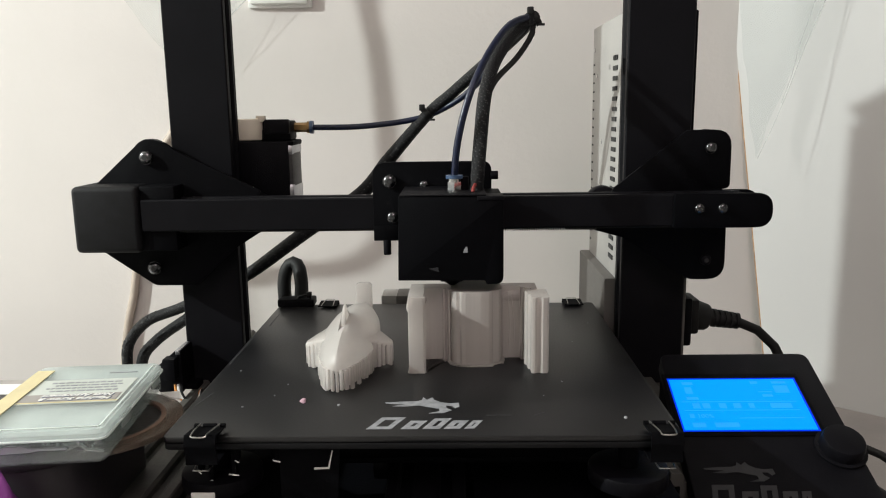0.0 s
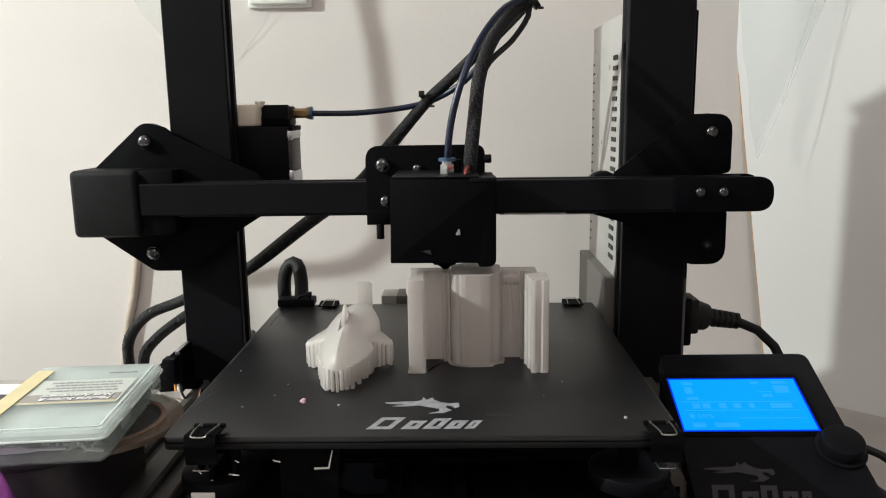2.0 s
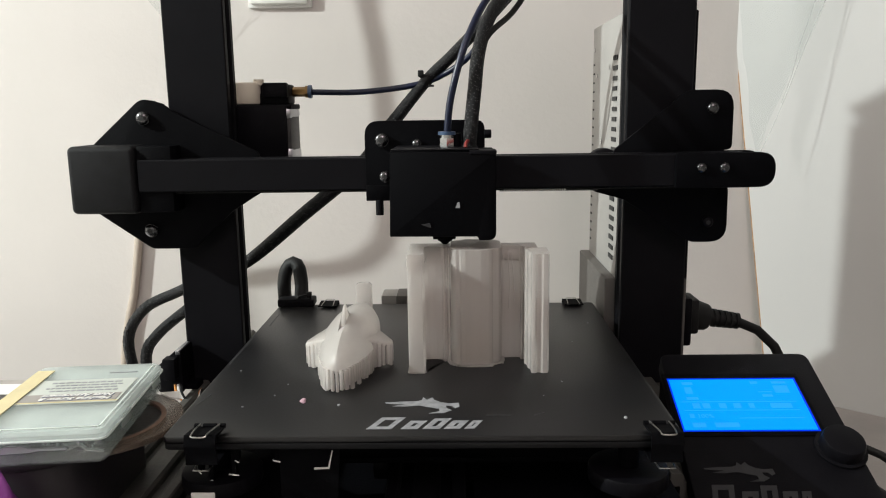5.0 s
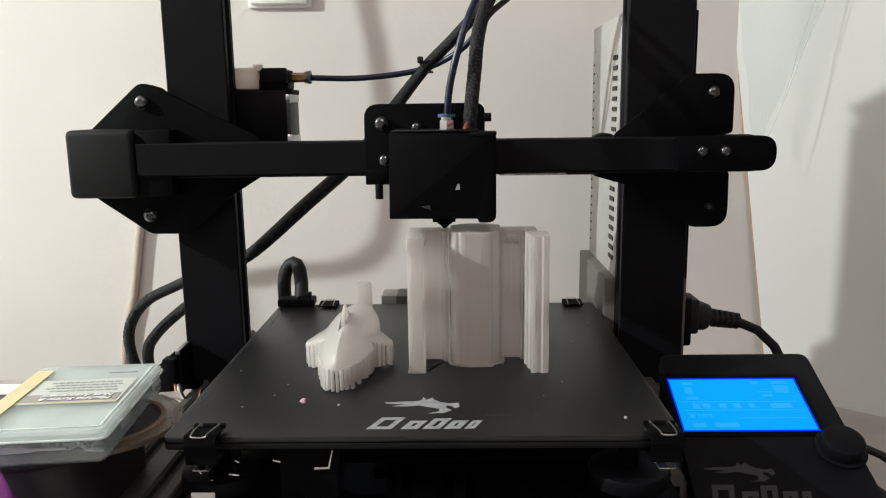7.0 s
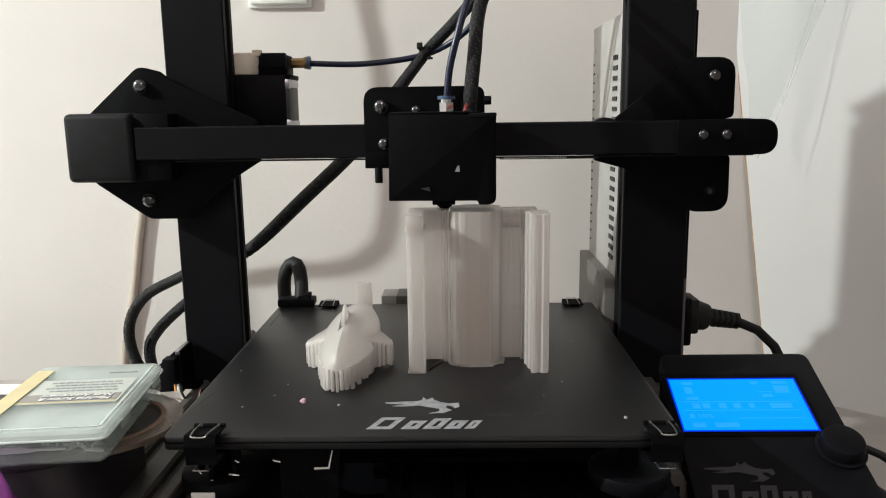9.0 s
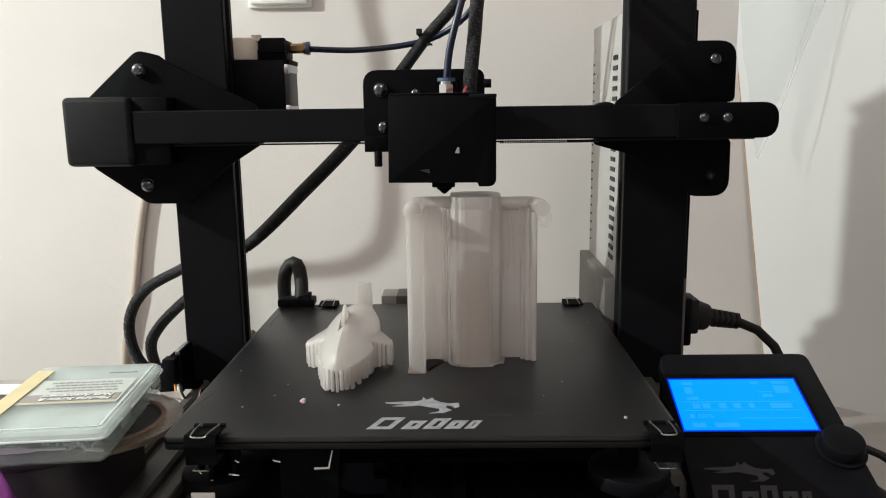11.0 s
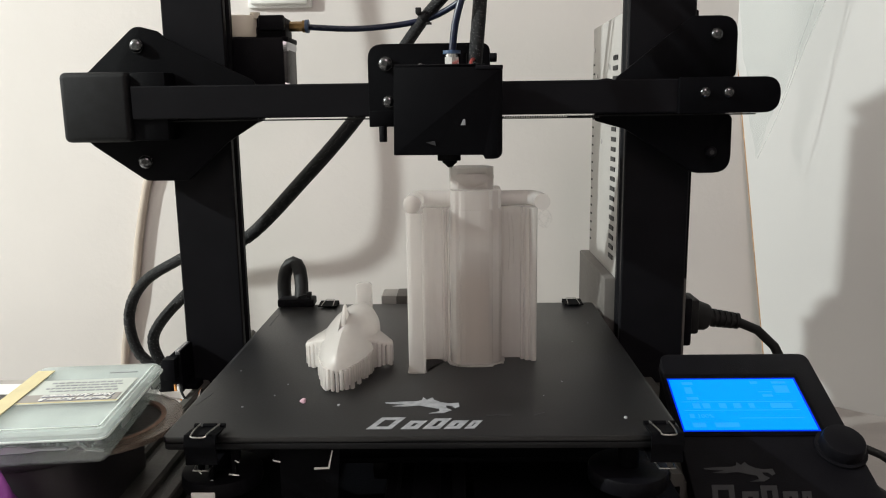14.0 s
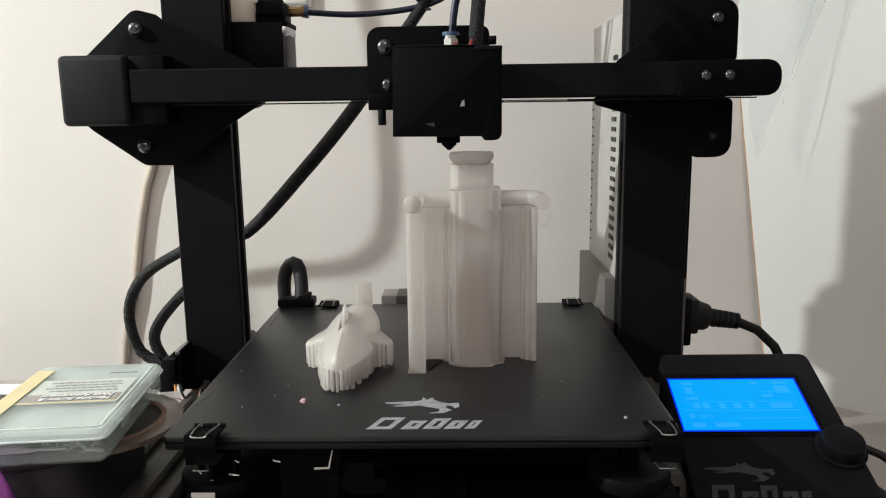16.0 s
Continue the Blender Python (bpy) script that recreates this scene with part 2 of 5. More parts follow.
def dz(t):
    return RISE * t / END


def top(t):
    """Height of the print's newest layer."""
    return 0.1330 + 0.00482 * t


MOVES = []


def move(ob, rows):
    MOVES.append((ob, rows))


# ---- the room ----
def room():
    single("wall_north", box(-2.2, 2.2, 0.36, 0.46, -0.75, 1.8), M_WALL, "unseen room wall, darkened to cut bounced light, slightly uneven", "wall", kind="structure", smooth=False)
    single("wall_south", box(-2.2, 2.2, -2.6, -2.5, -0.75, 1.8), M_ROOM, "unseen room wall, darkened to cut bounced light", "wall", kind="structure", smooth=False)
    single("wall_west", box(-2.3, -2.2, -2.6, 0.46, -0.75, 1.8), M_ROOM, "unseen room wall, darkened to cut bounced light", "wall", kind="structure", smooth=False)
    single("wall_east", box(2.2, 2.3, -2.6, 0.46, -0.75, 1.8), M_ROOM, "unseen room wall, darkened to cut bounced light", "wall", kind="structure", smooth=False)
    single("ceiling", box(-2.3, 2.3, -2.6, 0.46, 1.8, 1.9), M_ROOM, "unseen ceiling, darkened to cut bounced light", "ceiling", kind="structure", smooth=False)
    single("floor", box(-2.3, 2.3, -2.6, 0.46, -0.80, -0.75), M_TABLE, "grey floor", "floor", kind="structure", smooth=False)
    t = thing("work_table", "grey laminate work table under the printer", "table", at=(0, -0.2, -0.75))
    part("tabletop", prism([(-0.9, -0.75), (0.75, -0.75), (0.75, -0.221), (0.2245, 0.205), (-0.9, 0.205)], -0.03, 0.0, "z", 0.002), M_TABLE, t)
    for x in (-0.85, 0.70):
        for y in ((-0.70, 0.15) if x < 0 else (-0.70, -0.28)):
            part("leg", box(x - 0.025, x + 0.025, y - 0.025, y + 0.025, -0.75, -0.03, 0.003), M_STEEL_BLK, t)


def leaning_board():
    b = thing("leaning_board", "white board with raw chipboard edge, standing against the wall", "board", at=(0.5, 0.28, -0.75))
    m = Matrix(((0.866, 0, 0.5, 0.394), (-0.5, 0, 0.866, 0.3065), (0, 1, 0, 0), (0, 0, 0, 1)))
    def slab(shift, d0, d1):
        bm = prism([(0.0396 + shift, -0.75), (0.90, -0.75), (0.90, 0.55), (-0.1436 + shift, 0.55)], d0, d1, "z")
        bm.transform(m)
        return bm
    part("face", slab(0.0, 0, 0.0015), M_BOARD, b, smooth=False)
    part("core", slab(-0.0014, 0.0015, 0.0035), M_BOARD_EDGE, b, "raw brown chipboard core", smooth=False)


def wall_things():
    o = thing("wall_switch", "white plastic wall switch plate", "switch", at=(-0.160, 0.36, 0.34))
    part("plate", box(-0.1895, -0.1305, 0.350, 0.3605, 0.3395, 0.42, 0.003), M_WHITE, o)
    part("surround", box(-0.1920, -0.1275, 0.3555, 0.361, 0.3365, 0.423, 0.0015), M_WHITE, o)
    part("rocker", box(-0.182, -0.138, 0.3475, 0.3505, 0.350, 0.41, 0.001), M_WHITE, o)
    single("beige_cord", tube([(-0.245, 0.3553, 0.44), (-0.240, 0.3553, 0.30), (-0.268, 0.3553, 0.228), (-0.3015, 0.3553, 0.1825), (-0.3145, 0.3553, 0.140), (-0.3235, 0.3553, 0.10), (-0.333, 0.3553, 0.044), (-0.350, 0.3553, -0.03), (-0.36, 0.3553, -0.2), (-0.36, 0.3553, -0.74)], 0.0044, 40), M_CORD,
           "beige round cord hanging down the wall", "cord")


def shadow_tube():
    """An unseen tube, added beside the printer to throw the bent shadow on the wall."""
    bend = [(-0.0740, 0.36, 0.42), (-0.0718, 0.36, 0.3432), (-0.0620, 0.36, 0.2877), (-0.0550, 0.36, 0.2017), (-0.0547, 0.36, 0.1264), (-0.0679, 0.36, 0.0838), (-0.1050, 0.36, 0.0668), (-0.1479, 0.36, 0.0641), (-0.2036, 0.36, 0.0552), (-0.2300, 0.36, 0.0529)]
    pts = [LAMP + (Vector(p) - LAMP) * 0.80 for p in bend]
    pts = [Vector((pts[0].x - 0.03, pts[0].y, 1.8)), Vector((pts[0].x - 0.012, pts[0].y, 0.9))] + pts + [LAMP.lerp(pts[-1], 0.85), LAMP.lerp(pts[-1], 0.70) + Vector((0, 0, -0.02)), LAMP.lerp(pts[-1], 0.66) + Vector((0, 0, -0.30)), LAMP.lerp(pts[-1], 0.66) + Vector((0, 0, -1.05))]
    single("shadow_tube", tube(pts, 0.0048, 130), M_CORD, "unseen bent tube, added to cast the wall shadow", "hose")


def film_sheet(name, corners, y, label, lean):
    """Crumpled hanging corner of a plastic bag, a thin closed sheet."""
    a, b, c = [Vector((p[0], y, p[1])) for p in corners]
    bm = bmesh.new()
    n = 22
    grid = {}
    for i in range(n + 1):
        for j in range(n + 1 - i):
            k = n - i - j
            p = (a * i + b * j + c * k) / n
            w = noise.noise(p * 22) * 0.010 + noise.noise(p * 60) * 0.003
            grid[i, j] = bm.verts.new(p + Vector((noise.noise(p * 30 + Vector((9, 0, 0))) * 0.003, w + lean * (p.z - b.z), 0)))
    for i in range(n):
        for j in range(n - i):
            bm.faces.new((grid[i, j], grid[i + 1, j], grid[i, j + 1]))
            if j < n - i - 1:
                bm.faces.new((grid[i + 1, j], grid[i + 1, j + 1], grid[i, j + 1]))
    ob = single(name, bm, M_BAG, label, "plastic bag")
    sol = ob.modifiers.new("thickness", "SOLIDIFY")
    sol.thickness = 0.0004
    for p, q, k in ((c, b, 0.0), (c.lerp(a, 0.15), b.lerp(c, 0.25), 0.0)):
        line = [p.lerp(q, i / 6) + Vector((noise.noise(p.lerp(q, i / 6) * 40) * 0.0022, lean * (p.lerp(q, i / 6).z - b.z) - 0.004, 0)) for i in range(7)]
        part("fold", tube(line, 0.00045, 24, 6), M_FOLD, ob)
    return ob


# ---- the printer ----
def slot_profile(w, h, slots):
    """Outline of a slotted aluminium bar; slots: per side, the places of the grooves."""
    pts = []
    def side(p, q, places):
        d = (q - p).normalized()
        inn = Vector((-d.y, d.x))
        pts.append(p + d * 0.0008)
        for s in places:
            for off, dep in ((-0.0045, 0), (-0.0030, 0.0016), (-0.0030, 0.0050), (0.0030, 0.0050), (0.0030, 0.0016), (0.0045, 0)):
                pts.append(p + d * (s + off) + inn * dep)
        pts.append(q - d * 0.0008)
    c = [Vector((-w / 2, -h / 2)), Vector((w / 2, -h / 2)), Vector((w / 2, h / 2)), Vector((-w / 2, h / 2))]
    for i in range(4):
        side(c[i], c[(i + 1) % 4], slots[i])
    return [(p.x, p.y) for p in pts]


def bar(outline, cx, cy, a, b, axis):
    return prism([(u + cx, v + cy) for u, v in outline], a, b, axis)


def printer_frame():
    f = thing("printer_frame", "black aluminium frame of a desktop 3D printer", "printer frame", at=(0, 0.08, 0))
    up = slot_profile(0.040, 0.020, ([], [0.010], [0.010, 0.030], [0.010]))
    part("upright", bar(up, -0.1525, 0.0776, 0.045, 0.445, "z"), M_ALU, f)
    up2 = slot_profile(0.0430, 0.020, ([], [0.010], [0.010, 0.030], [0.010]))
    part("upright", bar(up2, 0.1492, 0.0776, 0.045, 0.445, "z"), M_ALU, f)
    side40 = slot_profile(0.040, 0.040, ([0.010, 0.030],) * 4)
    for x in (-0.145, 0.145):
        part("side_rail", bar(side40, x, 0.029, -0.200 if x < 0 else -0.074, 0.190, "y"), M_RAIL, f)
        for y in (-0.17 if x < 0 else -0.055, 0.16):
            part("foot", rod((x, y, 0.0), (x, y, 0.010), 0.013, 20, bevel=0.001), M_RUBBER, f)
    part("cross_rail", bar(side40, 0.0776, 0.029, -0.1248, 0.1248, "x"), M_ALU, f)
    part("bed_rail", bar(side40, 0.0, 0.029, -0.19, 0.057, "y"), M_ALU, f)
    sl = slot_profile(0.020, 0.020, ([0.010],) * 4)
    part("top_rail", bar(sl, 0.0776, 0.455, -0.1725, 0.171, "x"), M_ALU, f)
    # Thin black sheet added to darken the shaded table under the bed.
    dark_sheet = part("control_box_and_sheet", box(-0.124, 0.124, -0.165, 0.050, 0.002, 0.0085, 0.001), M_STEEL_BLK, f)
    # The control box itself.
    part("control_box_and_sheet", box(0.024, 0.124, -0.150, 0.050, 0.0086, 0.048, 0.001), M_STEEL_BLK, f)
    part("drive_motor", box(-0.021, 0.021, 0.125, 0.165, 0.045, 0.0875, 0.002), M_PLASTIC, f)
    part("motor_cap", box(-0.042, -0.030, 0.128, 0.150, 0.070, 0.0937, 0.001), M_PSU, f, "pale metal cap")
    part("motor_bracket", box(-0.0305, -0.018, 0.127, 0.152, 0.060, 0.0937, 0.001), M_GREYBOX, f)
    return f


def limit_switch():
    s = thing("limit_switch", "black limit switch housing beside the upright", "switch", at=(-0.175, 0.06, 0.05))
    part("housing", prism(rounded([(-0.1850, 0.049), (-0.168, 0.049), (-0.168, 0.078), (-0.172, 0.078), (-0.185, 0.067)], 0.0015), 0.044, 0.066, "y", 0.0006), M_PLASTIC, s)
    part("bracket", box(-0.192, -0.160, 0.048, 0.060, 0.0495, 0.0535, 0.0005), M_STEEL_BLK, s)
    part("plug", box(-0.178, -0.170, 0.036, 0.045, 0.060, 0.0745, 0.0005), M_PLASTIC, s)
    part("lever", box(-0.1715, -0.1685, 0.043, 0.064, 0.0755, 0.0785, 0.0004, m=None), M_STEEL, s, "bright metal lever")
    for i, (m, n) in enumerate(((M_ORANGE, "orange"), (M_WHITE, "white"), (M_RUBBER, "black"))):
        part("wire", tube([(-0.172 + i * 0.002, 0.040, 0.056), (-0.168 + i * 0.002, 0.033, 0.050), (-0.160 + i * 0.002, 0.036, 0.045), (-0.158, 0.05, 0.049)], 0.0008, 10, 6), m, s, n + " wire")


def power_supply():
    p = thing("power_supply", "silver vented power supply with black cover behind the upright", "power supply", at=(0.15, 0.15, 0.0))
    part("case", box(0.128, 0.1775, 0.0895, 0.195, 0.1135, 0.2955, 0.001), M_PSU, p, "silver sheet metal case")
    part("shell", box(0.1735, 0.1785, 0.0882, 0.1958, 0.1, 0.2965, 0.001), M_STEEL_BLK, p)
    part("end_cover", box(0.1205, 0.1785, 0.088, 0.1975, 0.048, 0.1150, 0.0012), M_GREYBOX, p, "dark grey end cover")
    for i in range(21):
        z = 0.126 + i * 0.0070
        part("vent", box(0.1272, 0.1282, 0.0985, 0.1120, z, z + 0.0030, 0.0), M_HOLE, p, smooth=False)
    for i in range(21):
        z = 0.126 + i * 0.0070
        part("vent", box(0.1275, 0.1282, 0.186, 0.1905, z, z + 0.0014, 0.0), M_HOLE, p, smooth=False)
    for y, z in ((0.105, 0.268), (0.125, 0.262), (0.175, 0.258), (0.186, 0.278), (0.150, 0.208)):
        part("screw", rod((0.1282, y, z), (0.1272, y, z), 0.0016, 12), M_CHROME, p)
    part("socket", box(0.1785, 0.186, 0.095, 0.125, 0.062, 0.098, 0.002), M_PLASTIC, p)
    c = thing("mains_cable", "black mains plug with its cable", "cable", at=(0.2, 0.11, 0.0))
    part("plug", put(rod((0.1850, 0.11, 0.083), (0.2020, 0.11, 0.0795), 0.0125, 18, 0.0095, 0.002), box(0.184, 0.192, 0.098, 0.122, 0.070, 0.096, 0.002)), M_RUBBER, c)
    sl = rod((0.201, 0.11, 0.0797), (0.224, 0.11, 0.0765), 0.0062, 14, 0.0048)
    for i in range(5):
        x = 0.205 + i * 0.0042
        put(sl, rod((x, 0.11, 0.0793 - i * 0.0006), (x + 0.0022, 0.11, 0.079 - i * 0.0006), 0.0069 - i * 0.0002, 14))
    part("strain_relief", sl, M_RUBBER, c)
    part("lead", tube([(0.222, 0.11, 0.0768), (0.236, 0.11, 0.0715), (0.249, 0.11, 0.0605), (0.2588, 0.11, 0.0465), (0.2640, 0.108, 0.028), (0.267, 0.10, 0.006), (0.262, 0.03, 0.004), (0.30, -0.10, 0.004), (0.42, -0.16, 0.004), (0.72, -0.18, 0.004)], 0.0035, 40), M_RUBBER, c)
    single("data_cable", tube([(0.222, -0.03, 0.045), (0.236, -0.045, 0.05), (0.252, -0.062, 0.043), (0.275, -0.09, 0.02), (0.30, -0.12, 0.0035), (0.42, -0.20, 0.003)], 0.0022, 26), M_RUBBER,
           "thin black cable behind the display", "cable")


EMBLEM_FRAMES = ((-0.0250, 0.0115, 0.0132, 0.0061), (-0.0092, 0.0078, 0.0092, 0.0043), (0.0008, 0.0080, 0.0118, 0.0055), (0.0106, 0.0074, 0.0092, 0.0043), (0.0200, 0.0046, 0.0092, 0.0043))


def emblem_head(x0, y0, w, flat):
    """A swept animal head in profile with streaming mane, w long from its mane to its snout."""
    shape = ((0.00, 0.42), (0.20, 0.45), (0.42, 0.46), (0.49, 0.50), (0.51, 0.60), (0.56, 0.51), (0.63, 0.60), (0.66, 0.51), (0.75, 0.42), (0.86, 0.38), (0.99, 0.40), (1.00, 0.25), (0.94, 0.21), (0.90, 0.29), (0.82, 0.30), (0.83, 0.22),
             (0.90, 0.14), (0.80, 0.05), (0.60, 0.04), (0.74, 0.11), (0.73, 0.20), (0.58, 0.26), (0.47, 0.31), (0.30, 0.28), (0.11, 0.29), (0.28, 0.35), (0.02, 0.39))
    return [(x0 + u * w, y0 + v * w * flat) for u, v in shape]


def slanted_frame(x, y, w, d, lean, sx, sy, z0, z1):
    """A leaning four-sided frame with an opening."""
    bm = bmesh.new()
    def four(x_, y_, w_, d_, z):
        k = lean / d
        return [bm.verts.new((u + k * (v - y), v, z)) for u, v in ((x_, y_), (x_ + w_, y_), (x_ + w_, y_ + d_), (x_, y_ + d_))]
    loops = [four(x, y, w, d, z0), four(x, y, w, d, z1), four(x + sx, y + sy, w - 2 * sx, d - 2 * sy, z1), four(x + sx, y + sy, w - 2 * sx, d - 2 * sy, z0)]
    for a, b in zip(loops, loops[1:] + loops[:1]):
        for i in range(4):
            bm.faces.new((a[i], a[(i + 1) % 4], b[(i + 1) % 4], b[i]))
    return bm


def heated_bed():
    b = thing("heated_bed", "black heated bed on spring knobs", "printer bed", at=(0, 0, 0.075))
    h = 0.1175
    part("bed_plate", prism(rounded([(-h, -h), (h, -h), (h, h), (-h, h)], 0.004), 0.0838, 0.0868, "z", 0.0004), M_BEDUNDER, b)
    part("build_surface", prism(rounded([(-h, -h), (h, -h), (h, h), (-h, h)], 0.003), 0.0870, 0.0900, "z", 0.0006), M_MAT, b, "matt black build surface with pale marks")
    part("carriage_plate", prism(rounded([(-0.10, -0.075), (0.10, -0.075), (0.10, 0.075), (-0.10, 0.075)], 0.012), 0.056, 0.059, "z", 0.0004), M_STEEL_BLK, b)
    for x in (-0.0975, 0.0975):
        for y in (-0.0975, 0.0975):
            k = part("knob", rod((x, y, 0.058), (x, y, 0.066), 0.019, 28, bevel=0.0015), M_PLASTIC, b)
            if x < 0 and y < 0:
                part("sticker", box(x - 0.0090, x + 0.0020, y - 0.0196, y - 0.0186, 0.0575, 0.0624, 0.0003), M_WHITE, k, "small white sticker")
            part("spring", rod((x, y, 0.066), (x, y, 0.0840), 0.005, 12), M_STEEL_BLK, k)
    part("wheel", rod((-0.03, -0.045, 0.044), (-0.022, -0.045, 0.044), 0.011, 20, bevel=0.001), M_PLASTIC, b)
    part("wheel", rod((0.022, -0.045, 0.044), (0.030, -0.045, 0.044), 0.011, 20, bevel=0.001), M_PLASTIC, b)
    # printed emblem: a swept animal head over a row of slanted frames
    z = 0.0902
    part("emblem", prism(emblem_head(-0.0200, -0.0935, 0.0372, 0.98), 0.0898, z, "z"), M_LOGO, b, "pale printed emblem", smooth=False)
    for x, w, d, lean in EMBLEM_FRAMES:
        part("emblem_frame", slanted_frame(x - 0.0008, -0.1100, w, d, lean, 0.0030 if w > 0.006 else 0.0019, 0.0028, 0.0898, z), M_LOGO, b, "pale printed slanted frame", smooth=False)
    # scuffs
    for x, y, l, a in ((-0.1160, 0.010, 0.060, 1.571), (-0.1130, -0.072, 0.018, 1.35), (-0.112, 0.075, 0.030, 1.571), (0.036, -0.0945, 0.012, 0.0), (0.0555, -0.093, 0.006, 0.5)):
        bm = prism([(-l / 2, -0.0003), (l / 2, -0.0002), (l / 2, 0.0003), (-l / 2, 0.0002)], 0.0898, 0.09015, "z")
        bm.transform(Matrix.Translation((x, y, 0)) @ Matrix.Rotation(a, 4, "Z"))
        part("scratch", bm, M_SCRATCH, b, "faint scratch", smooth=False)
    tape = thing("bed_sticker", "dark plate with white corner line under the bed front", "sticker", at=(-0.056, -0.112, 0.0))
    part("plate", prism([(-0.066, 0.050), (-0.040, 0.050), (-0.038, 0.0839), (-0.066, 0.0839)], -0.1120, -0.1105, "y"), M_STEEL_BLK, tape, smooth=False)
    part("line", prism([(-0.0500, 0.0716), (-0.0430, 0.0719), (-0.0432, 0.0726), (-0.0500, 0.0724)], -0.1126, -0.1119, "y"), M_WHITE, tape, smooth=False)
    part("line", prism([(-0.0438, 0.0719), (-0.0430, 0.0719), (-0.0411, 0.0808), (-0.0416, 0.0808)], -0.1127, -0.1119, "y"), M_WHITE, tape, smooth=False)
    for x, z, w, a in ((-0.0856, 0.0756, 0.0035, 0.5), (-0.0874, 0.0690, 0.0075, 0.1), (-0.0672, 0.0757, 0.0055, 0.25), (-0.0980, 0.0660, 0.0028, -0.5), (-0.1030, 0.0700, 0.0024, 0.8)):
        bm = box(-w / 3, w / 3, -0.0006, 0.0006, -0.0005, 0.0005, 0.0002)
        bm.transform(Matrix.Translation((x, -0.112, z)) @ Matrix.Rotation(a, 4, "Y"))
        part("metal_edge", bm, M_CHROME, b, "bright metal edge")
        part("metal_tab", box(x - 0.001, x + 0.001, -0.1118, -0.1085, z, 0.0842, 0.0002), M_STEEL_BLK, b)
    return b


def binder_clip(k, h):
    """Small black clip; its jaw bites the edge that lies along x, toward +y."""
    c = thing("binder_clip", "small black binder clip with wire handles gripping the bed", "binder clip", "clips on the bed")
    K = Matrix.Diagonal((k, 1, h, 1))
    def sized(bm):
        bm.transform(K)
        return bm
    body = prism([(-0.008, -0.0045), (-0.0095, -0.001), (-0.0095, 0.001), (-0.008, 0.0052), (0.006, 0.0030), (0.006, 0.0024), (-0.007, 0.0036), (-0.0085, 0.001), (-0.0085, -0.001), (-0.007, -0.0092), (0.006, -0.0092), (0.006, -0.0098), (-0.0085, -0.0098)], -0.0095, 0.0095, "x")
    part("jaw", sized(body), M_STEEL_BLK, c)
    for x0, x1 in ((-0.0095, -0.0066), (-0.0040, 0.0040), (0.0066, 0.0095)):
        part("lip", sized(rod((x0, 0.0060, 0.0034), (x1, 0.0060, 0.0034), 0.0012, 12)), M_STEEL_BLK, c, "rolled black lip")
    for s, z in ((1, 0.0036), (-1, -0.0098)):
        w = tube([(-0.0060, 0.006, z + s * 0.0006), (-0.0054, -0.002, z + s * 0.0018), (-0.0046, -0.0085, z + s * 0.0024), (-0.0038, -0.0106, z + s * 0.0018), (0.0038, -0.0106, z + s * 0.0018), (0.0046, -0.0085, z + s * 0.0024), (0.0054, -0.002, z + s * 0.0018), (0.0060, 0.006, z + s * 0.0006)], 0.00045, 36, 8)
        part("wire_handle", sized(w), M_CLIPWIRE, c, "bright wire handle")
    return c


def bed_clips():
    c = binder_clip(0.74, 0.92)
    c.matrix_basis = pose(-0.0970, -0.1180, 0.0900)
    copy_thing(c, pose(0.1075, -0.1175, 0.0900))
    c = binder_clip(0.72, 0.48)
    c.matrix_basis = pose(-0.0800, 0.1115, 0.0900, 0, 0, 180)
    copy_thing(c, pose(0.1020, 0.1110, 0.0900, 0, 0, 180))


def bed_cable():
    c = thing("bed_cable", "thick black bed cable in its clamp", "cable", at=(-0.105, 0.12, 0.09))
    part("clamp", box(-0.1175, -0.0905, 0.108, 0.122, 0.0903, 0.0962, 0.0012), M_PLASTIC, c)
    part("sleeve", tube([(-0.1015, 0.118, 0.094), (-0.1022, 0.124, 0.106), (-0.1055, 0.13, 0.1175), (-0.1115, 0.132, 0.1185), (-0.1163, 0.131, 0.109), (-0.1165, 0.13, 0.090), (-0.112, 0.13, 0.06), (-0.108, 0.125, 0.052)], 0.0052, 30), M_RUBBER, c)
    part("tie", tube([(-0.1035, 0.112, 0.0962), (-0.100, 0.110, 0.0985), (-0.095, 0.110, 0.0992), (-0.0935, 0.112, 0.0962)], 0.0009, 10, 6), M_RUBBER, c)
    part("tie_head", box(-0.0955, -0.0920, 0.108, 0.112, 0.0975, 0.1015, 0.0006), M_RUBBER, c)


